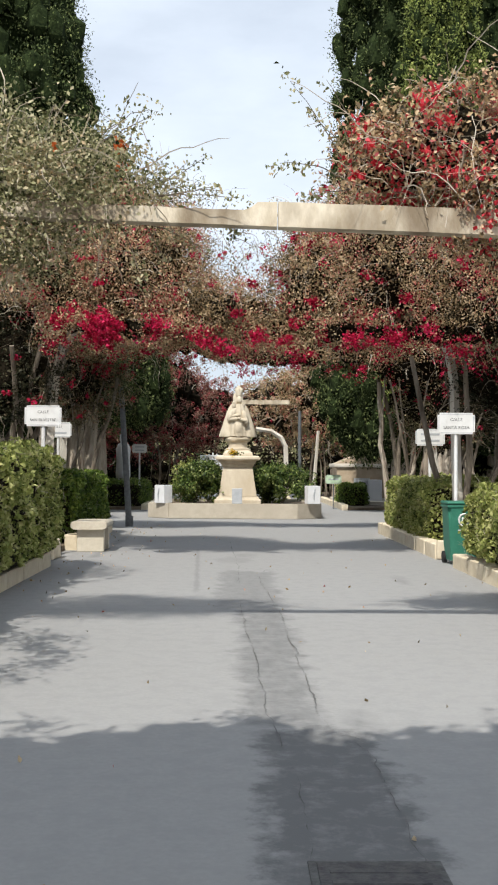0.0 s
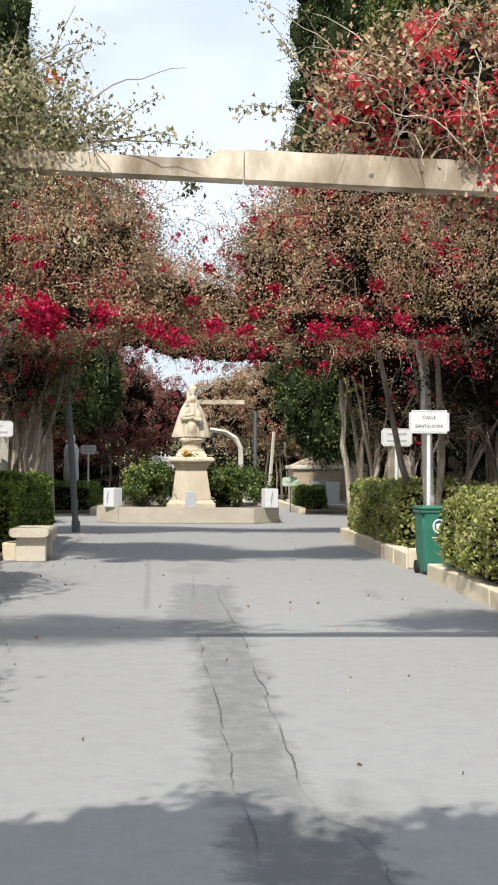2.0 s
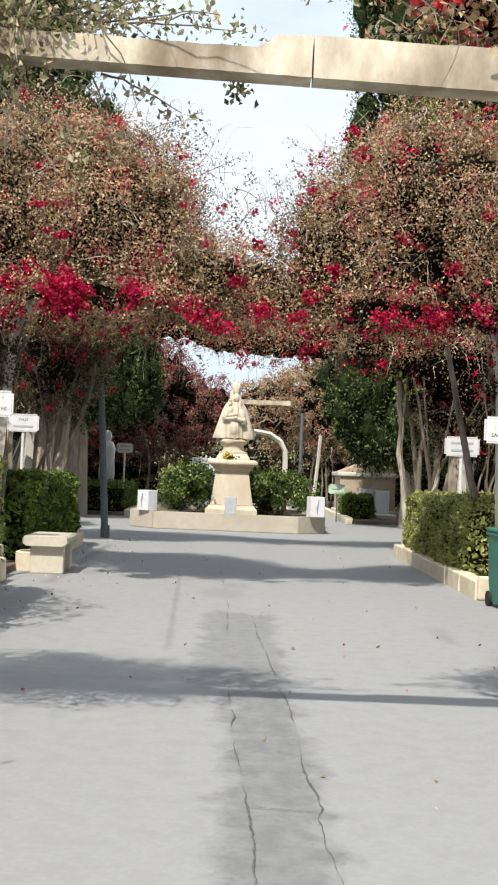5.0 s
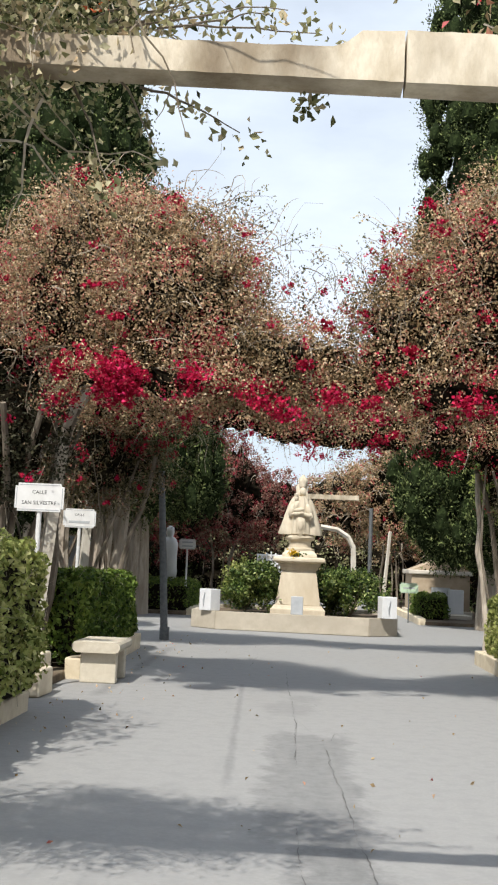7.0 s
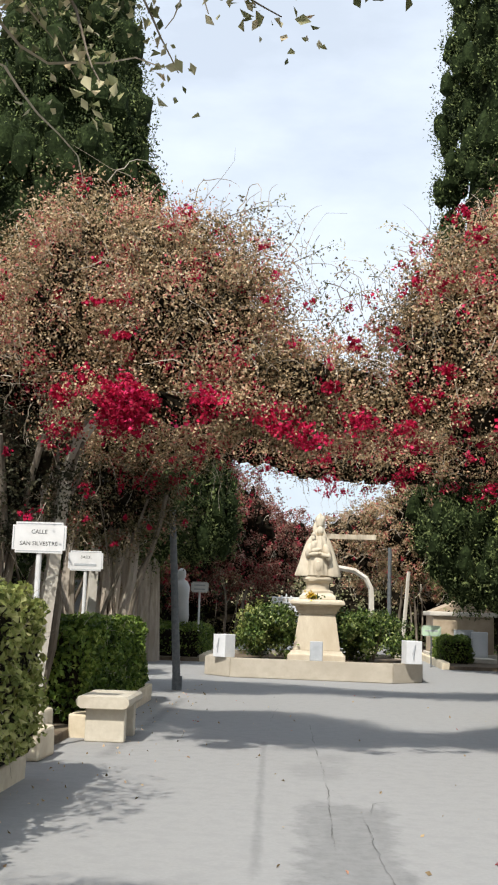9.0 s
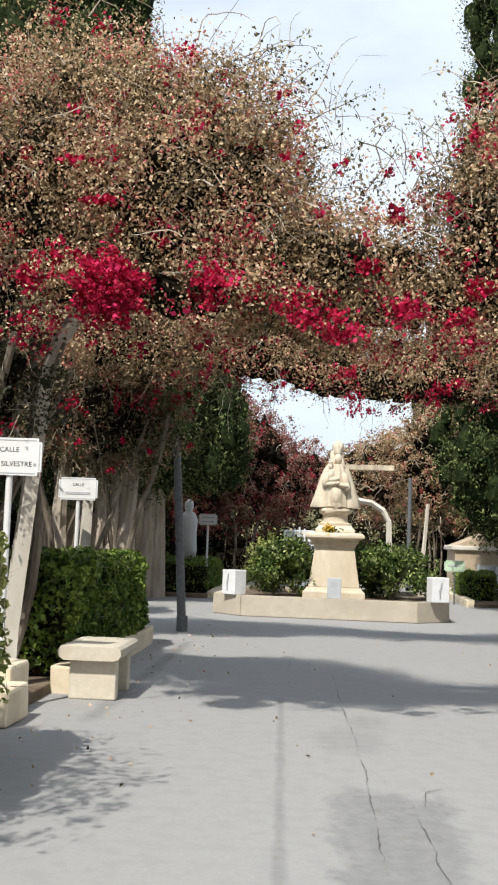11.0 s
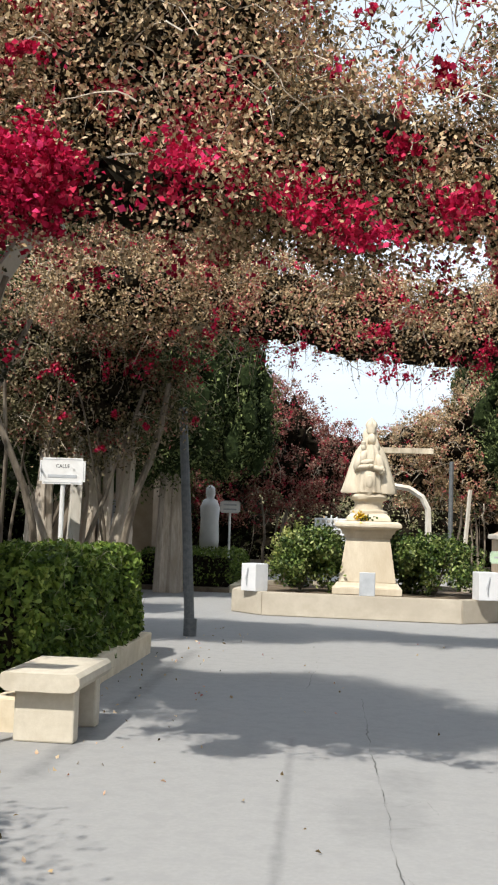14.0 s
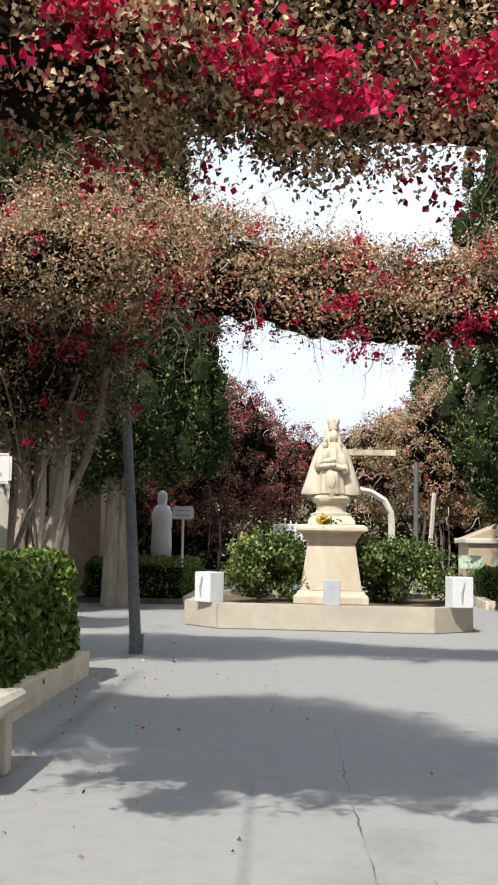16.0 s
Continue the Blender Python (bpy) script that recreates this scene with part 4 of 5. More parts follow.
# ---- hedges ----
def hedge(x0, x1, y0, y1, z1, seed, n, mat, label, z0=0.12, soft=0.12, size=0.07):
    rng = np.random.default_rng(seed)
    ob = empty("hedge", (x0 + x1) / 2, (y0 + y1) / 2, 0, 0, label, "hedge", "clipped hedges")
    hx, hy, hz = (x1 - x0) / 2, (y1 - y0) / 2, (z1 - z0) / 2
    # near-black box gives the gaps between hedge leaves their shade by colour
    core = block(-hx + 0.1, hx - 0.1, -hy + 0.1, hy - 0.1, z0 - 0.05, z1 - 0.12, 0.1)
    part("inner_mass", core, CORE, ob, "twigs inside the hedge, coloured near-black for shade")
    areas = np.array([hy * hz, hy * hz, hx * hz, hx * hz, hx * hy])
    f = rng.choice(5, n, p=areas / areas.sum())
    u, v = rng.uniform(-1, 1, n), rng.uniform(-1, 1, n)
    p = np.zeros((n, 3))
    nr = np.zeros((n, 3))
    for k, (ax, sg) in enumerate(((0, 1), (0, -1), (1, 1), (1, -1), (2, 1))):
        s = f == k
        o1, o2 = [q for q in range(3) if q != ax]
        p[s, ax], p[s, o1], p[s, o2] = sg, u[s], v[s]
        nr[s, ax] = sg
    q = np.clip(np.abs(p), 0, 1) ** 6
    p = p * (1 - 0.05 * (q.sum(1) - 1))[:, None] * np.array((hx, hy, hz))
    lump = np.array([noise.noise(Vector(c) * 2.1 + Vector((seed, 0, 0))) + 0.5 * noise.noise(Vector(c) * 6) for c in p.tolist()])
    p = p + nr * (lump * soft - np.abs(rng.normal(size=n)) * 0.07 + 0.02)[:, None]
    p[:, 2] += z0 + hz
    child("leaves", leaf_mesh("leaves", p, mat, size, rng, nr, -0.2), ob, "small glossy leaves", "stuff")
    m = n // 40
    st = p[rng.integers(0, n, m)] - nr[rng.integers(0, n, m)] * 0.05
    child("shoot_cover", twig_mesh("shoot_cover", st, rng.normal(size=(m, 3)) + np.array((0, 0, 0.8)), rng.uniform(0.1, 0.25, m), 0.003, TWIG, rng, 0.1, 3), ob, "fine shoots", "stuff")
    return ob


hedge(-5.4, KL + 0.22, 3.0, 12.6, 1.62, 71, 36000, HEDGEY, "clipped pale green hedge with a rounded shaggy face", soft=0.2, z0=0.28)
hedge(-5.6, KL - 0.12, 15.9, 20.75, 1.27, 72, 30000, HEDGE, "clipped bright green box hedge above a kerb", size=0.085)
hedge(KR + 0.05, 4.0, 5.0, 12.4, 1.12, 73, 28000, HEDGEY, "clipped pale green hedge with a rounded shaggy face", soft=0.16, z0=0.26)
hedge(KR + 0.12, 4.2, 15.2, 20.5, 1.2, 74, 24000, HEDGEY, "clipped yellow-green hedge above a kerb")


# ---- bench ----
bench = empty("bench", -3.36, 15.3, 0, 0, "cream cast concrete bench with a rounded seat on two legs", "bench")
bm = bmesh.new()
prof = [(-0.34, 0.505), (-0.37, 0.46), (-0.36, 0.41), (-0.31, 0.375), (0.16, 0.375), (0.21, 0.39), (0.235, 0.43), (0.23, 0.48), (0.2, 0.51), (0.1, 0.505), (-0.27, 0.505)]
r0 = [bm.verts.new((x, -0.1, z)) for x, z in prof]
r1 = [bm.verts.new((x, 0.92, z)) for x, z in prof]
for k in range(len(prof)):
    j = (k + 1) % len(prof)
    bm.faces.new((r0[k], r0[j], r1[j], r1[k]))
bm.faces.new(r0[::-1])
bm.faces.new(r1)
bmesh.ops.bevel(bm, geom=[e for e in bm.edges if e.calc_face_angle(0) > 1.2], offset=0.015, segments=2, affect="EDGES")
part("seat", bm, BENCHC, bench)
for y in (0.0, 0.66):
    part("leg", block(-0.27, 0.18, y, y + 0.14, 0, 0.38, 0.015), BENCHC, bench)


# ---- bin ----
bin_ob = empty("wheeled_bin", 2.36, 13.35, 0, 2, "green plastic wheeled rubbish bin beside a kerb", "bin")
bm = lathe([(0.27, 0.06), (0.29, 0.3), (0.325, 0.82), (0.325, 0.86)], 4)
bmesh.ops.bevel(bm, geom=[e for e in bm.edges if abs((e.verts[0].co - e.verts[1].co).z) > 0.03], offset=0.04, segments=3, affect="EDGES")
part("body", bm, BINGREEN, bin_ob)
part("rim", block(-0.245, 0.245, -0.245, 0.25, 0.84, 0.88, 0.012), BINGREEN, bin_ob)
bm = block(-0.25, 0.25, -0.26, 0.25, 0.885, 0.93, 0.02)
for v in bm.verts:
    v.co.z += 0.02 * (1 - (v.co.x / 0.25) ** 2)
lid = part("lid", bm, BINGREEN, bin_ob)
part("handle", tube([(-0.2, 0.27, 0.87), (-0.2, 0.31, 0.88), (0.2, 0.31, 0.88), (0.2, 0.27, 0.87)], 0.014, 6), BINGREEN, bin_ob)
for x in (-0.2, 0.2):
    part("wheel", tube([(x - 0.025, 0.18, 0.09), (x + 0.025, 0.18, 0.09)], 0.09, 16), RUBBER, bin_ob)
bm = bmesh.new()
tube([(0.0 + 0.075 * math.cos(a / 14 * math.tau), -0.226 - 0.004, 0.66 + 0.09 * math.sin(a / 14 * math.tau)) for a in range(15)], 0.014, 4, bm)
block(-0.035, 0.03, -0.236, -0.226, 0.61, 0.7, 0.004, 1, bm)
part("emblem", bm, WHITEP, bin_ob, "white round emblem")
part("lettering", block(-0.09, 0.09, -0.228, -0.222, 0.505, 0.518), WHITEP, bin_ob, "white line of small lettering")


# ---- street name signs ----
def text_part(s, size, x, y, z, mat, parent):
    cu = bpy.data.curves.new("lettering", "FONT")
    cu.body, cu.size, cu.align_x, cu.align_y, cu.extrude = s, size, "CENTER", "CENTER", 0.002
    cu.resolution_u = 2
    tmp = bpy.data.objects.new("lettering_curve", cu)
    scene.collection.objects.link(tmp)
    me = bpy.data.meshes.new_from_object(tmp.evaluated_get(bpy.context.evaluated_depsgraph_get()))
    bpy.data.objects.remove(tmp)
    me.materials.clear()
    me.materials.append(mat)
    rest = bmesh.new()
    rest.from_mesh(me)
    bpy.data.meshes.remove(me)
    while rest.verts:
        seen, todo = set(), [rest.verts[:][0]]
        while todo:
            v = todo.pop()
            if v not in seen:
                seen.add(v)
                todo += [e.other_vert(v) for e in v.link_edges]
        one = bmesh.new()
        made = {v: one.verts.new(v.co) for v in seen}
        for f in {f for v in seen for f in v.link_faces}:
            one.faces.new([made[v] for v in f.verts])
        part("letter", one, mat, parent, "", False, pose(x, y, z, 90, 0, 0))
        bmesh.ops.delete(rest, geom=list(seen), context="VERTS")
    rest.free()


def street_sign(x, y, top, lines, w=0.58, h=0.33, rz=0.0, plate=None, pole_mat=None, ls=0.075, label="white enamel street name sign on a thin white pole", pr=0.03):
    ob = empty("street_sign", x, y, 0, rz, label, "sign", "street signs")
    bm = block(-w / 2, w / 2, -0.012, 0.012, top - h, top)
    bmesh.ops.bevel(bm, geom=[e for e in bm.edges if abs((e.verts[0].co - e.verts[1].co).y) > 0.01], offset=0.034, segments=6, affect="EDGES")
    pl = part("plate", bm, plate or WHITEP, ob)
    bm = bmesh.new()
    for a in (-1, 1):
        block(a * (w / 2 - 0.02) - 0.004, a * (w / 2 - 0.02) + 0.004, -0.015, -0.012, top - h + 0.05, top - 0.05, 0, 1, bm)
        zz = top - h / 2 + a * (h / 2 - 0.02)
        block(-w / 2 + 0.05, w / 2 - 0.05, -0.015, -0.012, zz - 0.004, zz + 0.004, 0, 1, bm)
    part("border", bm, GREYST, pl, "thin grey border line")
    part("pole", tube([(0, 0.03, 0), (0, 0.03, top - 0.03)], pr, 10), pole_mat or WHITEP, ob)
    for k, s in enumerate(lines):
        zz = top - h * (0.32 + 0.38 * k) if len(lines) > 1 else top - h / 2
        if s.startswith("#"):
            part("lettering", block(-w * 0.32, w * 0.32, -0.016, -0.012, zz - 0.02, zz + 0.02, 0.003, 1), GREYST, pl, "line of small worn lettering")
        else:
            text_part(s, ls, 0, -0.0125, zz, LETTER, pl)
    return ob


street_sign(-4.04, 14.35, 2.38, ("CALLE", "SAN SILVESTRE"), ls=0.062)
street_sign(2.42, 13.95, 2.28, ("CALLE", "SANTA ROSA"), ls=0.068)
street_sign(-4.85, 20.75, 2.38, ("CALLE", "#"), ls=0.062)
street_sign(2.86, 18.6, 2.2, ("#", "#"), ls=0.062)
street_sign(-4.25, 34.0, 2.2, ("#", "#"), w=0.5, h=0.3, plate=WHITEP)
street_sign(2.4, 34.5, 1.18, ("#",), w=0.55, h=0.3, plate=SIGNGREEN, pole_mat=GALV, label="small pale green notice plate on a thin post", pr=0.02)

pole = empty("lamp_pole", -3.52, 23.1, 0, 0, "grey galvanised steel pole, slightly leaning, in the cross street", "pole")
part("shaft", tube([(0, 0, 0), (-0.1, 0, 1.6), (-0.22, 0, 3.3)], [0.075, 0.07, 0.06], 14), GALV, pole)
part("base", tube([(0, 0, 0), (0, 0, 0.25)], 0.095, 14), GALV, pole)
pole2 = empty("lamp_pole", 1.37, 36.9, 0, 0, "thin grey galvanised steel pole behind the monument", "pole")
part("shaft", tube([(0, 0, 0), (0, 0, 3.5)], [0.07, 0.06], 12), GALV, pole2)


# ---- monument ----
SX, SY = -0.92, 29.5
def poly_prism(pts, z0, z1, bevel=0.015):
    bm = bmesh.new()
    lo = [bm.verts.new((x, y, z0)) for x, y in pts]
    hi = [bm.verts.new((x, y, z1)) for x, y in pts]
    for k in range(len(pts)):
        j = (k + 1) % len(pts)
        bm.faces.new((lo[k], lo[j], hi[j], hi[k]))
    bm.faces.new(hi)
    bm.faces.new(lo[::-1])
    if bevel:
        bmesh.ops.bevel(bm, geom=bm.edges[:], offset=bevel, segments=2, affect="EDGES")
    return bm


planter = empty("planter", SX, SY, 0, -3, "low beige plastered octagonal planter round a monument", "planter")
A, B = 2.45, 1.78
octo = [(-B, -A), (B, -A), (A, -B), (A, B), (B, A), (-B, A), (-A, B), (-A, -B)]
for (x0, y0), (x1, y1) in zip(octo, octo[1:] + octo[:1]):
    d = Vector((x1 - x0, y1 - y0)).normalized()
    n = Vector((-d.y, d.x)) * 0.22
    part("wall_panel", poly_prism([(x0, y0), (x1, y1), (x1 + n.x - d.x * 0.09, y1 + n.y - d.y * 0.09), (x0 + n.x + d.x * 0.09, y0 + n.y + d.y * 0.09)], 0, 0.42), PLANTER, planter)
part("soil", poly_prism([(x * 0.93, y * 0.93) for x, y in octo], 0, 0.33, 0), SOIL, planter)
for x, y, rz in ((-2.08, -2.03, -38), (2.08, -2.2, 14)):
    ob = empty("marble_block", SX + x, SY + y, 0.42, rz, "upright white marble block on the corner of the planter", "marble block", "marble corner blocks")
    part("slab", block(-0.18, 0.18, -0.17, 0.17, 0, 0.5, 0.012), MARBLE, ob)
    part("vase", tube([(-0.02, -0.19, 0.1), (-0.03, -0.195, 0.24), (0.01, -0.195, 0.42)], [0.01, 0.018, 0.01], 8), GREYST, ob, "small grey metal flower holder")
plaque = empty("stone_plaque", SX - 0.02, SY - 2.36, 0.42, -3, "small upright grey stone plaque on the planter wall", "plaque")
part("slab", block(-0.14, 0.14, -0.05, 0.05, 0, 0.42, 0.01), GREYST, plaque)

ped = empty("pedestal", SX, SY, 0.33, 0, "tapered cream stone pedestal with moulded cap and plinth", "pedestal")
R2 = math.sqrt(2)


def steps(name, prof, mat=None):
    bm = lathe([(r * R2, z) for r, z in prof], 4)
    bmesh.ops.bevel(bm, geom=[e for e in bm.edges], offset=0.012, segments=2, affect="EDGES")
    return part(name, bm, mat or STATUE, ped)


steps("plinth", [(0.68, 0.0), (0.68, 0.14), (0.63, 0.17), (0.6, 0.24)])
steps("die", [(0.56, 0.24), (0.43, 1.12)])
steps("cap", [(0.44, 1.1), (0.47, 1.13), (0.47, 1.18), (0.53, 1.22), (0.53, 1.27), (0.65, 1.32), (0.65, 1.39), (0.58, 1.44)])
steps("upper_step", [(0.44, 1.44), (0.43, 1.52), (0.38, 1.56), (0.36, 1.6)])

stt = bmesh.new()


def ell(prof, sides=48, cx=0.0, cy=0.0, flat=0.75, front=None, lean=0.0):
    """A closed carved body from elliptic rings; front(a, z) shapes the outline."""
    rings = []
    for r, z in prof:
        ring = []
        for k in range(sides):
            a = k * math.tau / sides
            rr = r * (1 + (front(a, z) if front else 0))
            ring.append(stt.verts.new((cx + lean * z + rr * math.cos(a), cy + flat * rr * math.sin(a), z)))
        rings.append(ring)
    for q0, q1 in zip(rings, rings[1:]):
        for k in range(sides):
            stt.faces.new((q0[k], q0[(k + 1) % sides], q1[(k + 1) % sides], q1[k]))
    stt.faces.new(rings[0][::-1])
    stt.faces.new(rings[-1])


def bulk(cx, cy, cz, rx, ry, rz, tilt=0.0):
    bmesh.ops.create_icosphere(stt, subdivisions=3, radius=1, matrix=Matrix.Translation((cx, cy, cz)) @ Matrix.Rotation(radians(tilt), 4, "Y") @ Matrix.Diagonal((rx, ry, rz, 1)))


# turned foot: torus, drum and cushion under the figure
ell([(0.36, -0.04), (0.38, 0.0), (0.37, 0.05), (0.3, 0.07), (0.28, 0.1), (0.28, 0.22), (0.3, 0.25), (0.36, 0.28), (0.38, 0.33), (0.36, 0.38), (0.28, 0.4)], flat=0.95)


def cape_folds(a, z):
    """Shallow pleats, with the front opened between the two edges of the cape."""
    gap = math.exp(-(((a - 4.712) / 0.55) ** 4))
    return 0.022 * math.sin(a * 13 + 0.8 * math.sin(z * 4)) - 0.34 * gap * max(0.0, min(1.0, (1.25 - z) / 0.3))


# straight-sided cape from the shoulders to a wide, crisp hem
ell([(0.3, 0.41), (0.555, 0.405), (0.565, 0.43), (0.49, 0.66), (0.415, 0.9), (0.34, 1.13), (0.285, 1.26), (0.215, 1.36), (0.165, 1.42), (0.15, 1.5), (0.15, 1.6), (0.125, 1.69), (0.07, 1.74)], front=cape_folds, flat=0.55)
# robe, its central panel and the pointed shield that hangs below the hem
ell([(0.2, 0.39), (0.25, 0.42), (0.24, 0.6), (0.215, 0.85), (0.2, 1.05), (0.19, 1.22), (0.12, 1.38)], cy=-0.17, front=lambda a, z: 0.07 * math.sin(a * 10 + z), flat=0.85)
ell([(0.015, 0.33), (0.07, 0.39), (0.12, 0.5), (0.13, 0.66), (0.11, 0.8), (0.07, 0.84)], cy=-0.34, flat=0.45, sides=20)
ell([(0.02, 0.5), (0.06, 0.54), (0.075, 0.65), (0.05, 0.74), (0.01, 0.76)], cy=-0.39, flat=0.4, sides=16)
# sleeves and joined forearms
bulk(0.2, -0.24, 1.0, 0.1, 0.11, 0.2, -18)
bulk(-0.22, -0.22, 1.02, 0.095, 0.11, 0.19, 18)
bulk(0.12, -0.37, 0.9, 0.15, 0.06, 0.055, 10)
bulk(-0.1, -0.36, 0.93, 0.15, 0.06, 0.055, -8)
bulk(0.24, -0.33, 0.86, 0.07, 0.05, 0.1, 8)
bulk(0.03, -0.41, 0.94, 0.05, 0.045, 0.045)
# small seated figure on the arm, with its own crown
bulk(-0.12, -0.3, 1.12, 0.085, 0.08, 0.15, 8)
bulk(-0.06, -0.36, 1.02, 0.13, 0.06, 0.055, -12)
bulk(-0.135, -0.31, 1.31, 0.056, 0.056, 0.064)
ell([(0.04, 1.35), (0.05, 1.38), (0.052, 1.42), (0.02, 1.44)], cx=-0.135, cy=-0.31, flat=1.0, sides=12)
# face, hair falling at both sides, veil edge and tall crown
bulk(0.03, -0.13, 1.5, 0.085, 0.085, 0.11)
bulk(0.13, -0.1, 1.4, 0.05, 0.06, 0.15, -14)
bulk(-0.07, -0.1, 1.42, 0.045, 0.06, 0.13, 12)
ell([(0.085, 1.62), (0.1, 1.66), (0.095, 1.7), (0.115, 1.78), (0.1, 1.84), (0.05, 1.89), (0.012, 1.94)], cx=0.02, cy=-0.05, sides=16, flat=1.0, front=lambda a, z: 0.12 * math.cos(a * 8) if z > 1.75 else 0)
stt.normal_update()
for v in stt.verts:
    v.co += v.normal * (0.01 * noise.noise(v.co * 9) + 0.006 * noise.noise(v.co * 21))
statue = part("statue", stt, STATUE, None, "", True, pose(SX, SY, 1.93))
statue.data.set_sharp_from_angle(angle=radians(38))
tagged(statue, "cream stone statue of a crowned robed figure on a pedestal", "statue")

flowers = empty("flower_bunch", SX - 0.15, SY - 0.55, 1.78, 0, "bunch of yellow flowers laid at the statue's foot", "flowers")
rngf = np.random.default_rng(5)
child("blossom", leaf_mesh("blossom", rngf.normal(size=(150, 3)) * np.array((0.06, 0.04, 0.045)) + np.array((0, 0, 0.08)), YELLOW, 0.06, rngf), flowers, "yellow petals", "stuff")
child("leaves", leaf_mesh("leaves", rngf.normal(size=(40, 3)) * np.array((0.08, 0.04, 0.03)) + np.array((0.08, 0, 0.04)), SHRUB, 0.07, rngf), flowers, "green leaves", "stuff")


def shrub(x, y, z0, rx, ry, h, seed, n, mat, label, size=0.08):
    rng = np.random.default_rng(seed)
    ob = empty("shrub", x, y, z0, 0, label, "shrub", "shrubs in the planter")
    blobs = [(rng.uniform(-0.75, 0.75) * rx, rng.uniform(-0.7, 0.7) * ry, h * rng.uniform(0.3, 0.75), rx * rng.uniform(0.2, 0.45), ry * rng.uniform(0.2, 0.45), h * rng.uniform(0.18, 0.36)) for _ in range(13)]
    pts, nr = in_clumps(blobs, n, rng, 2, 14, 0.06)
    pts[:, 2] = np.maximum(pts[:, 2], 0.02)
    child("leaves", leaf_mesh("leaves", pts, mat, size, rng, nr, -0.1), ob, "glossy dark leaves", "stuff")
    bm = bmesh.new()
    for k in range(8):
        a = rng.uniform(0, math.tau)
        tube([(0, 0, 0), (math.cos(a) * rx * 0.3, math.sin(a) * ry * 0.3, h * 0.4), (math.cos(a) * rx * 0.5, math.sin(a) * ry * 0.5, h * 0.75)], [0.018, 0.012, 0.006], 5, bm)
    part("branches", bm, VINEBARK, ob)
    return ob


shrub(SX - 1.35, SY + 0.2, 0.33, 0.95, 1.1, 1.25, 81, 7500, SHRUB2, "dark glossy shrub in the planter")
shrub(SX + 1.35, SY + 0.1, 0.33, 0.95, 1.1, 1.25, 82, 7500, SHRUB2, "dark glossy shrub in the planter")
shrub(SX - 0.9, SY + 1.3, 0.33, 0.9, 0.5, 1.2, 83, 5500, SHRUB, "dark glossy shrub in the planter")
shrub(SX + 0.9, SY + 1.3, 0.33, 0.9, 0.5, 1.2, 84, 5500, SHRUB, "dark glossy shrub in the planter")

shrub(SX - 1.75, SY + 1.7, 0.33, 0.35, 0.3, 1.3, 85, 1200, HEDGEY, "small yellow-green shrub in the planter")

# ---- beyond the cross street ----
kerb("kerb_far_left", -3.9, 33.2, 44.0, -1, 0.2)
kerb("kerb_far_right", 2.6, 33.6, 44.0, 1, 0.2)
tagged(part("soil_far_left", block(-16, -4.1, 33.2, 60, -0.05, 0.1, 0.02), SOIL), "bare brown soil of a planting bed", "soil", kind="structure")
tagged(part("soil_far_right", block(2.8, 16, 33.6, 60, -0.05, 0.1, 0.02), SOIL), "bare brown soil of a planting bed", "soil", kind="structure")
hedge(-6.5, -4.1, 33.6, 38, 0.95, 75, 9000, HEDGE, "low dark clipped hedge beyond the cross street")
hedge(2.75, 3.7, 35.2, 37.5, 0.85, 76, 5000, HEDGE, "low dark clipped hedge beyond the cross street")

beam(42.0, -0.9, 1.25, 4.05, 4.2)
arch_post(1.1, 41.2, -1, 0.05, 3.0, 0.085, 1.2)
arch_post(2.3, 43.2, 1, 0.25, 3.0, 0.06, 0.0)


def tomb(name, x, y, w, d, h, mat, label, gable=0.0):
    ob = empty(name, x, y, 0, 0, label, "tomb", "tombs behind the trees")
    part("plinth", block(-w / 2 - 0.08, w / 2 + 0.08, -d / 2 - 0.08, d / 2 + 0.08, 0, 0.3, 0.02), PALEWALL, ob)
    part("wall", block(-w / 2, w / 2, -d / 2, d / 2, 0.3, h, 0.02), mat, ob)
    part("cornice", block(-w / 2 - 0.1, w / 2 + 0.1, -d / 2 - 0.1, d / 2 + 0.1, h, h + 0.14, 0.03), PALEWALL, ob)
    part("door", block(-w * 0.16, w * 0.16, -d / 2 - 0.03, -d / 2 + 0.03, 0.32, h * 0.72, 0.01), GREYST, ob, "grey stone door slab")
    if gable:
        bm = poly_prism([(-w / 2, 0), (w / 2, 0), (0, gable)], -d / 2, d / 2, 0.01)
        part("pediment", bm, mat, ob, m=pose(0, 0, h + 0.14, 90, 0, 0))
    return ob


tomb("mausoleum", -7.6, 36.0, 2.6, 2.6, 3.0, TOMBST, "ochre stuccoed mausoleum behind tree trunks")
tomb("mausoleum", 3.75, 38.6, 1.9, 2.0, 1.45, TOMBST, "ochre stone tomb with a low gable and a grey slab", 0.4)
tomb("mausoleum", -9.5, 24.5, 2.6, 2.6, 3.0, TOMBST, "ochre stuccoed mausoleum behind tree trunks")
tomb("mausoleum", 8.5, 26.0, 2.6, 2.6, 2.8, PALEWALL, "pale stone mausoleum with a grey slab")

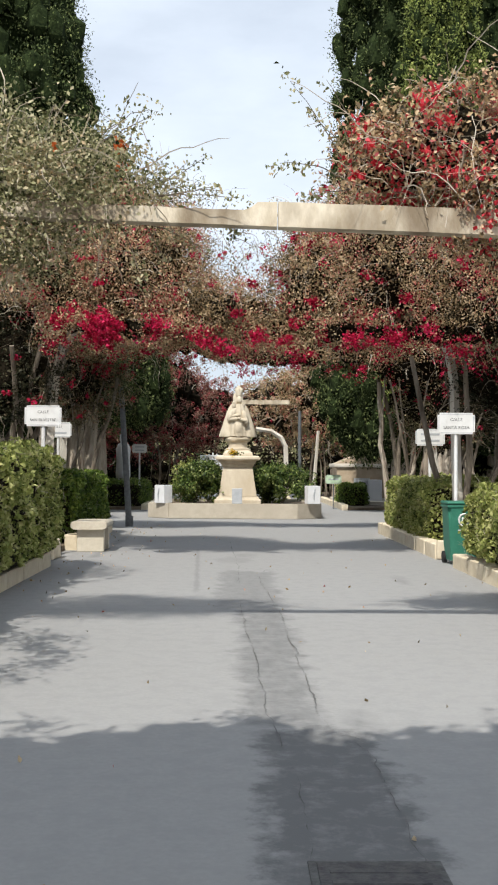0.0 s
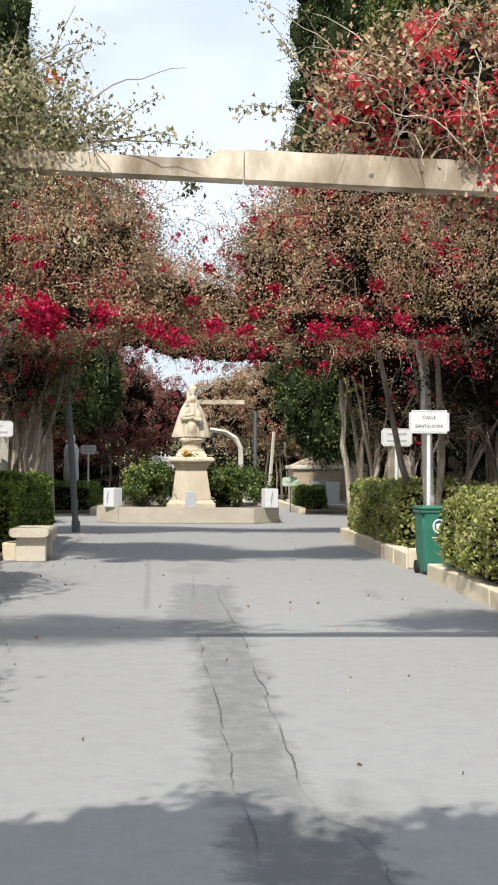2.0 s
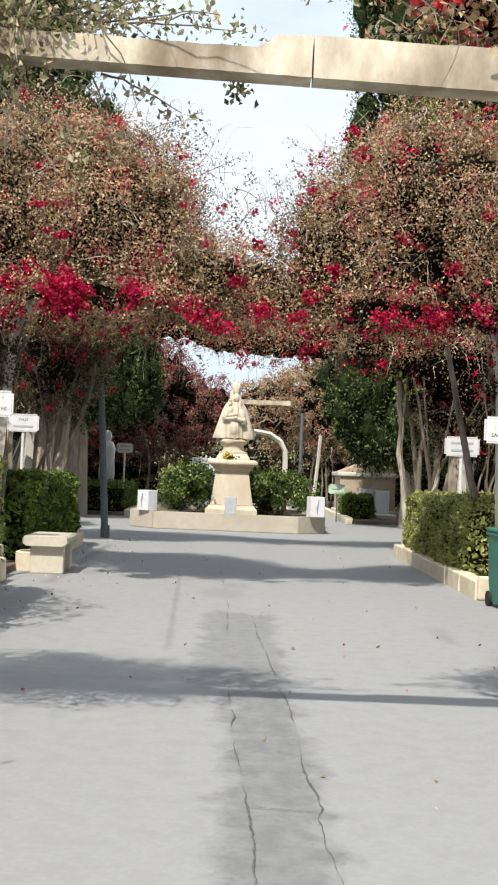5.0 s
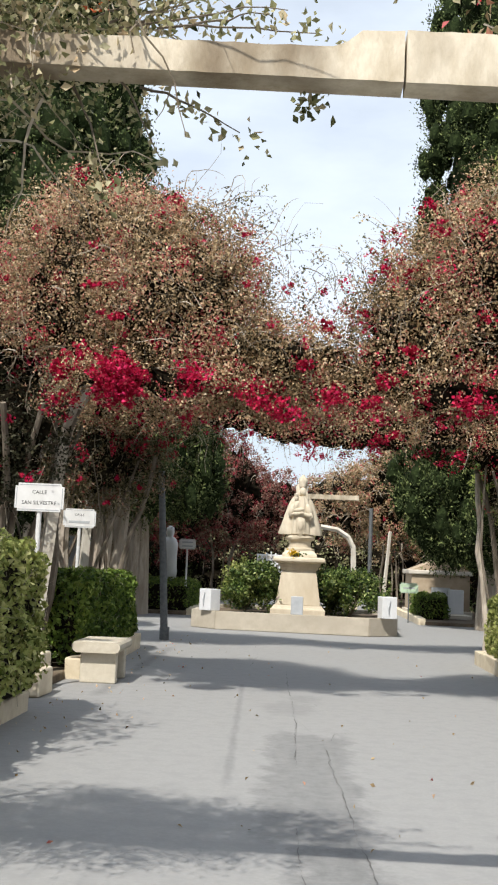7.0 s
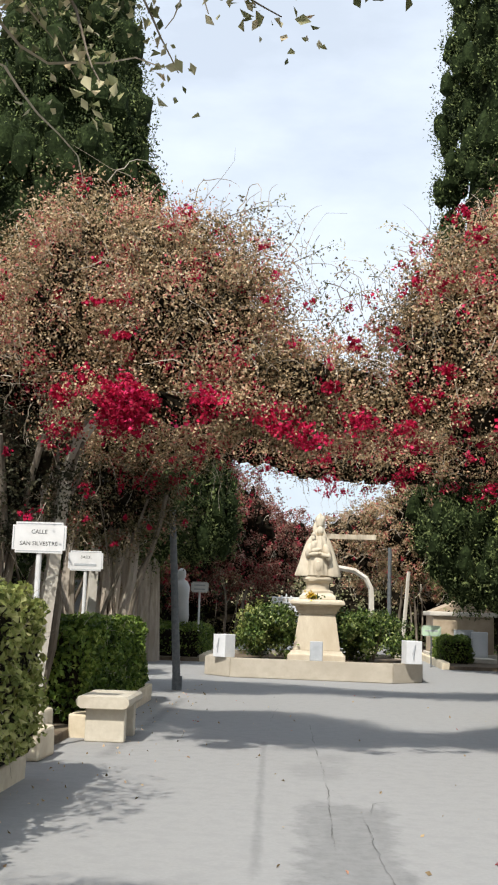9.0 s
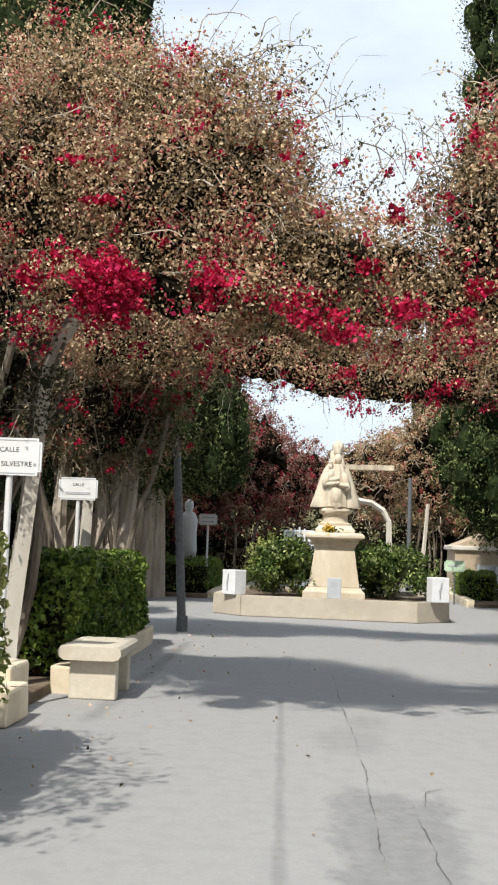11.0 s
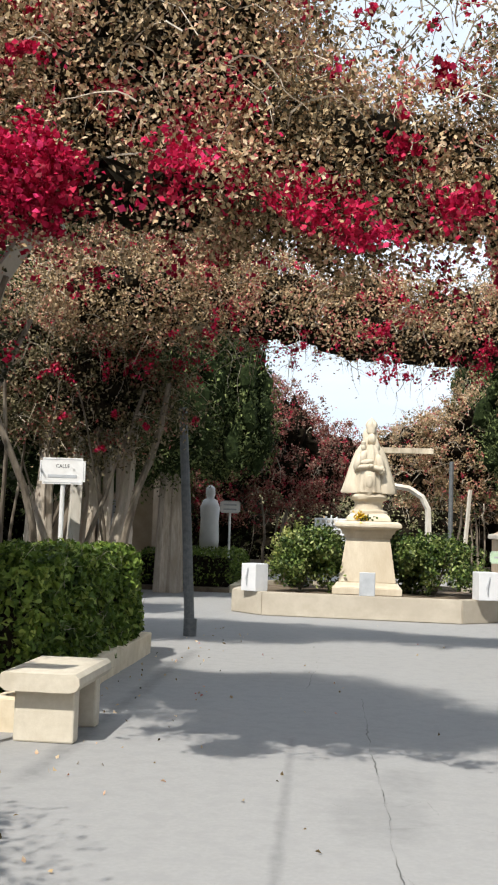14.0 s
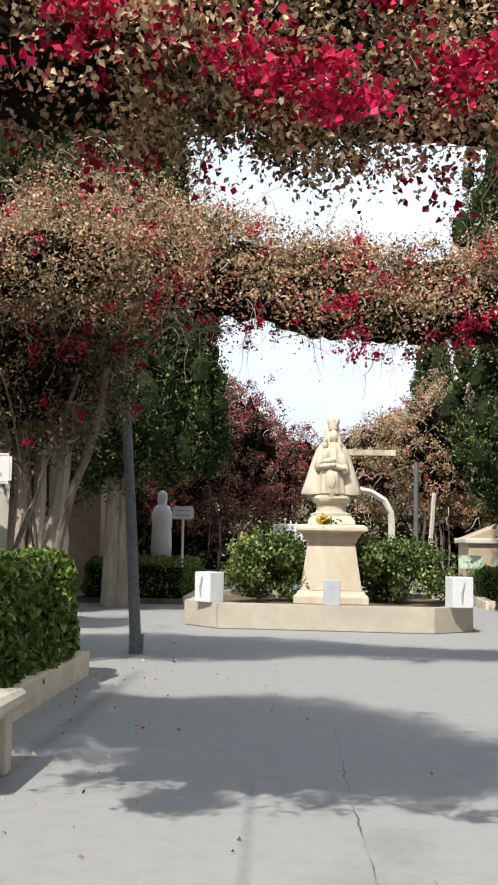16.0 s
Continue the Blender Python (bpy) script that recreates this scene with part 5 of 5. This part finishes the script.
fig = bmesh.new()
lathe([(0.3, 0), (0.3, 0.55), (0.24, 0.62), (0.2, 0.66)], 4, bm=fig)
lathe([(0.2, 0.66), (0.22, 0.9), (0.2, 1.3), (0.22, 1.6), (0.16, 1.75), (0.08, 1.8), (0.11, 1.9), (0.1, 2.02), (0.03, 2.08)], 16, bm=fig)
tagged(part("tomb_statue", fig, MARBLE, None, "", True, pose(-5.0, 35.9, 0.1) @ Matrix.Diagonal((1.2, 1.2, 1.22, 1))), "white marble figure standing on a tomb", "statue")
for x, y, w, h in ((-5.3, 33.9, 0.5, 0.7), (5.0, 33.4, 0.6, 0.7), (4.2, 36.2, 0.5, 1.0), (-7.0, 34.2, 0.7, 0.5)):
    g = empty("gravestone", x, y, 0, 0, "pale gravestone on a low slab", "gravestone", "gravestones")
    part("slab", block(-w * 0.7, w * 0.7, -0.1, 1.2, 0, 0.22, 0.02), PALEWALL, g)
    part("headstone", block(-w / 2, w / 2, 1.0, 1.14, 0.2, h, 0.03), MARBLE, g)

# white lattice tomb far behind the monument
lat = empty("lattice_tomb", -1.86, 39.6, 0, 0, "white marble tomb with a pierced lattice front", "tomb")
part("base", block(-0.62, 0.62, -0.6, 0.8, 0, 1.36, 0.02), GREYST, lat, "grey marble base")
part("back", block(-0.5, 0.5, 0.1, 0.2, 1.36, 1.9, 0.02), PALEWALL, lat)
for k in range(7):
    part("bar", block(-0.5 + k * 0.155, -0.45 + k * 0.155, -0.1, 0.0, 1.36, 2.0 - 0.05 * abs(k - 3), 0.01, 1), MARBLE, lat)
for k in range(4):
    part("rail", block(-0.5, 0.48, -0.09, -0.01, 1.4 + k * 0.15, 1.45 + k * 0.15, 0.01, 1), MARBLE, lat)

# closing walls and trees round the place
for name, x0, x1, y0, y1 in (("boundary_wall_north", -60, 60, 92, 92.5), ("boundary_wall_south", -60, 60, -40.5, -40), ("boundary_wall_west", -40.5, -40, -40, 92), ("boundary_wall_east", 40, 40.5, -40, 92)):
    tagged(part(name, block(x0, x1, y0, y1, 0, 3.2, 0.05), PALEWALL), "pale plastered boundary wall", "wall", kind="structure")


def leafy_mass(name, blobs, seed, n, size, mat, label, category="bushes", f=0.8):
    rng = np.random.default_rng(seed)
    ob = empty(name, blobs[0][0], blobs[0][1], 0, 0, label, category, "planting behind the avenue")
    o = (blobs[0][0], blobs[0][1], 0)
    lb = [(b[0] - o[0], b[1] - o[1], *b[2:]) for b in blobs]
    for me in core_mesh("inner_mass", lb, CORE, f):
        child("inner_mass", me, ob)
    pts, nr = in_clumps(lb, n, rng, 8, spread=size * 1.6)
    child("leaves", leaf_mesh("leaves", pts, mat, size, rng, nr), ob, "", "stuff")
    return ob


# evergreen screens added behind the side beds: shade-coloured leaves, middle blob roofs out skylight
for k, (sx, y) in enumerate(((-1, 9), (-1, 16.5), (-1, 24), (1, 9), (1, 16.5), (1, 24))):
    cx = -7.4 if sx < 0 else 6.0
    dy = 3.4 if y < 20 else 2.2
    leafy_mass("evergreen_screen", [(cx + sx * 0.6, y, 1.9, 1.2, dy, 2.2), (cx - sx * 0.5, y + 0.5, 4.4, 1.7, dy * 0.7, 0.8), (cx + sx * 2.5, y, 2.8, 1.6, dy, 3.0)], 90 + k, 9000, 0.11, SHADELEAF, "evergreen screen added behind the beds, coloured dark as in shade", "evergreen")
for k, sx in enumerate((-1, 1)):
    cx = -9.0 if sx < 0 else 7.6
    leafy_mass("evergreen_screen", [(cx, 42, 2.2, 2.8, 6, 2.8), (cx + sx * 3, 36, 2.2, 2.0, 6, 2.8), (cx - sx * 1.5, 52, 2.2, 3, 4, 2.6)], 120 + k, 12000, 0.12, CYPRESS, "dark evergreen screen behind the tombs", "evergreen")
# side vines and posts mostly out of view, added to cast shade inwards
for k, (x, y) in enumerate(((-4.1, 2.4), (-4.3, 9.0), (-5.9, 11.8), (5.0, 11.5), (4.6, 3.0))):
    leafy_mass("side_shade_vine", [(x, y, 3.8, 0.8, 1.6, 0.5), (x + (-0.8 if x < 0 else 0.8), y + 0.3, 3.6, 0.9, 2.0, 0.7)], 140 + k, 9000, 0.06, DRYLEAF, "dry vine roofing the pergola's side, added to cast shade", "vine", 0.4)
    for dy in (-1.2, 1.2):
        arch_post(x + (-0.6 if x < 0 else 0.6), y + dy, 1 if x < 0 else -1, 0.05, 3.5, 0.09, 0.1)
# leafy backing added to keep the foot of the far pergola dark
leafy_mass("far_backing", [(-5.5, 57, 1.4, 5, 1.2, 1.9), (3.5, 57, 1.4, 5, 1.2, 1.9)], 130, 12000, 0.14, GREENLEAF, "leafy backing added behind the far pergola to darken its foot", "hedge")
leafy_mass("far_trees", [(-14, 66, 3.5, 7, 4, 4), (-5, 70, 2.6, 6, 3, 2.8), (4, 70, 2.6, 6, 3, 2.8), (14, 66, 3.5, 7, 4, 4)], 99, 26000, 0.3, GREENLEAF, "far dark belt of trees closing the avenue", "trees")

# ---- small litter on the road ----
rngl = np.random.default_rng(8)
nl = 260
lx = np.where(rngl.uniform(size=nl) < 0.55, KL + 0.05 + np.abs(rngl.normal(size=nl)) * 0.6, rngl.uniform(KL, KR, nl))
ly = rngl.uniform(0, 26, nl)
litter = new("fallen_leaves", leaf_mesh("fallen_leaves", np.stack([lx, ly, np.full(nl, 0.012)], 1), DRYLEAF, 0.035, rngl, None, 0.0))
tagged(litter, "scattered dry leaves and petals on the asphalt", "fallen leaves", kind="stuff")
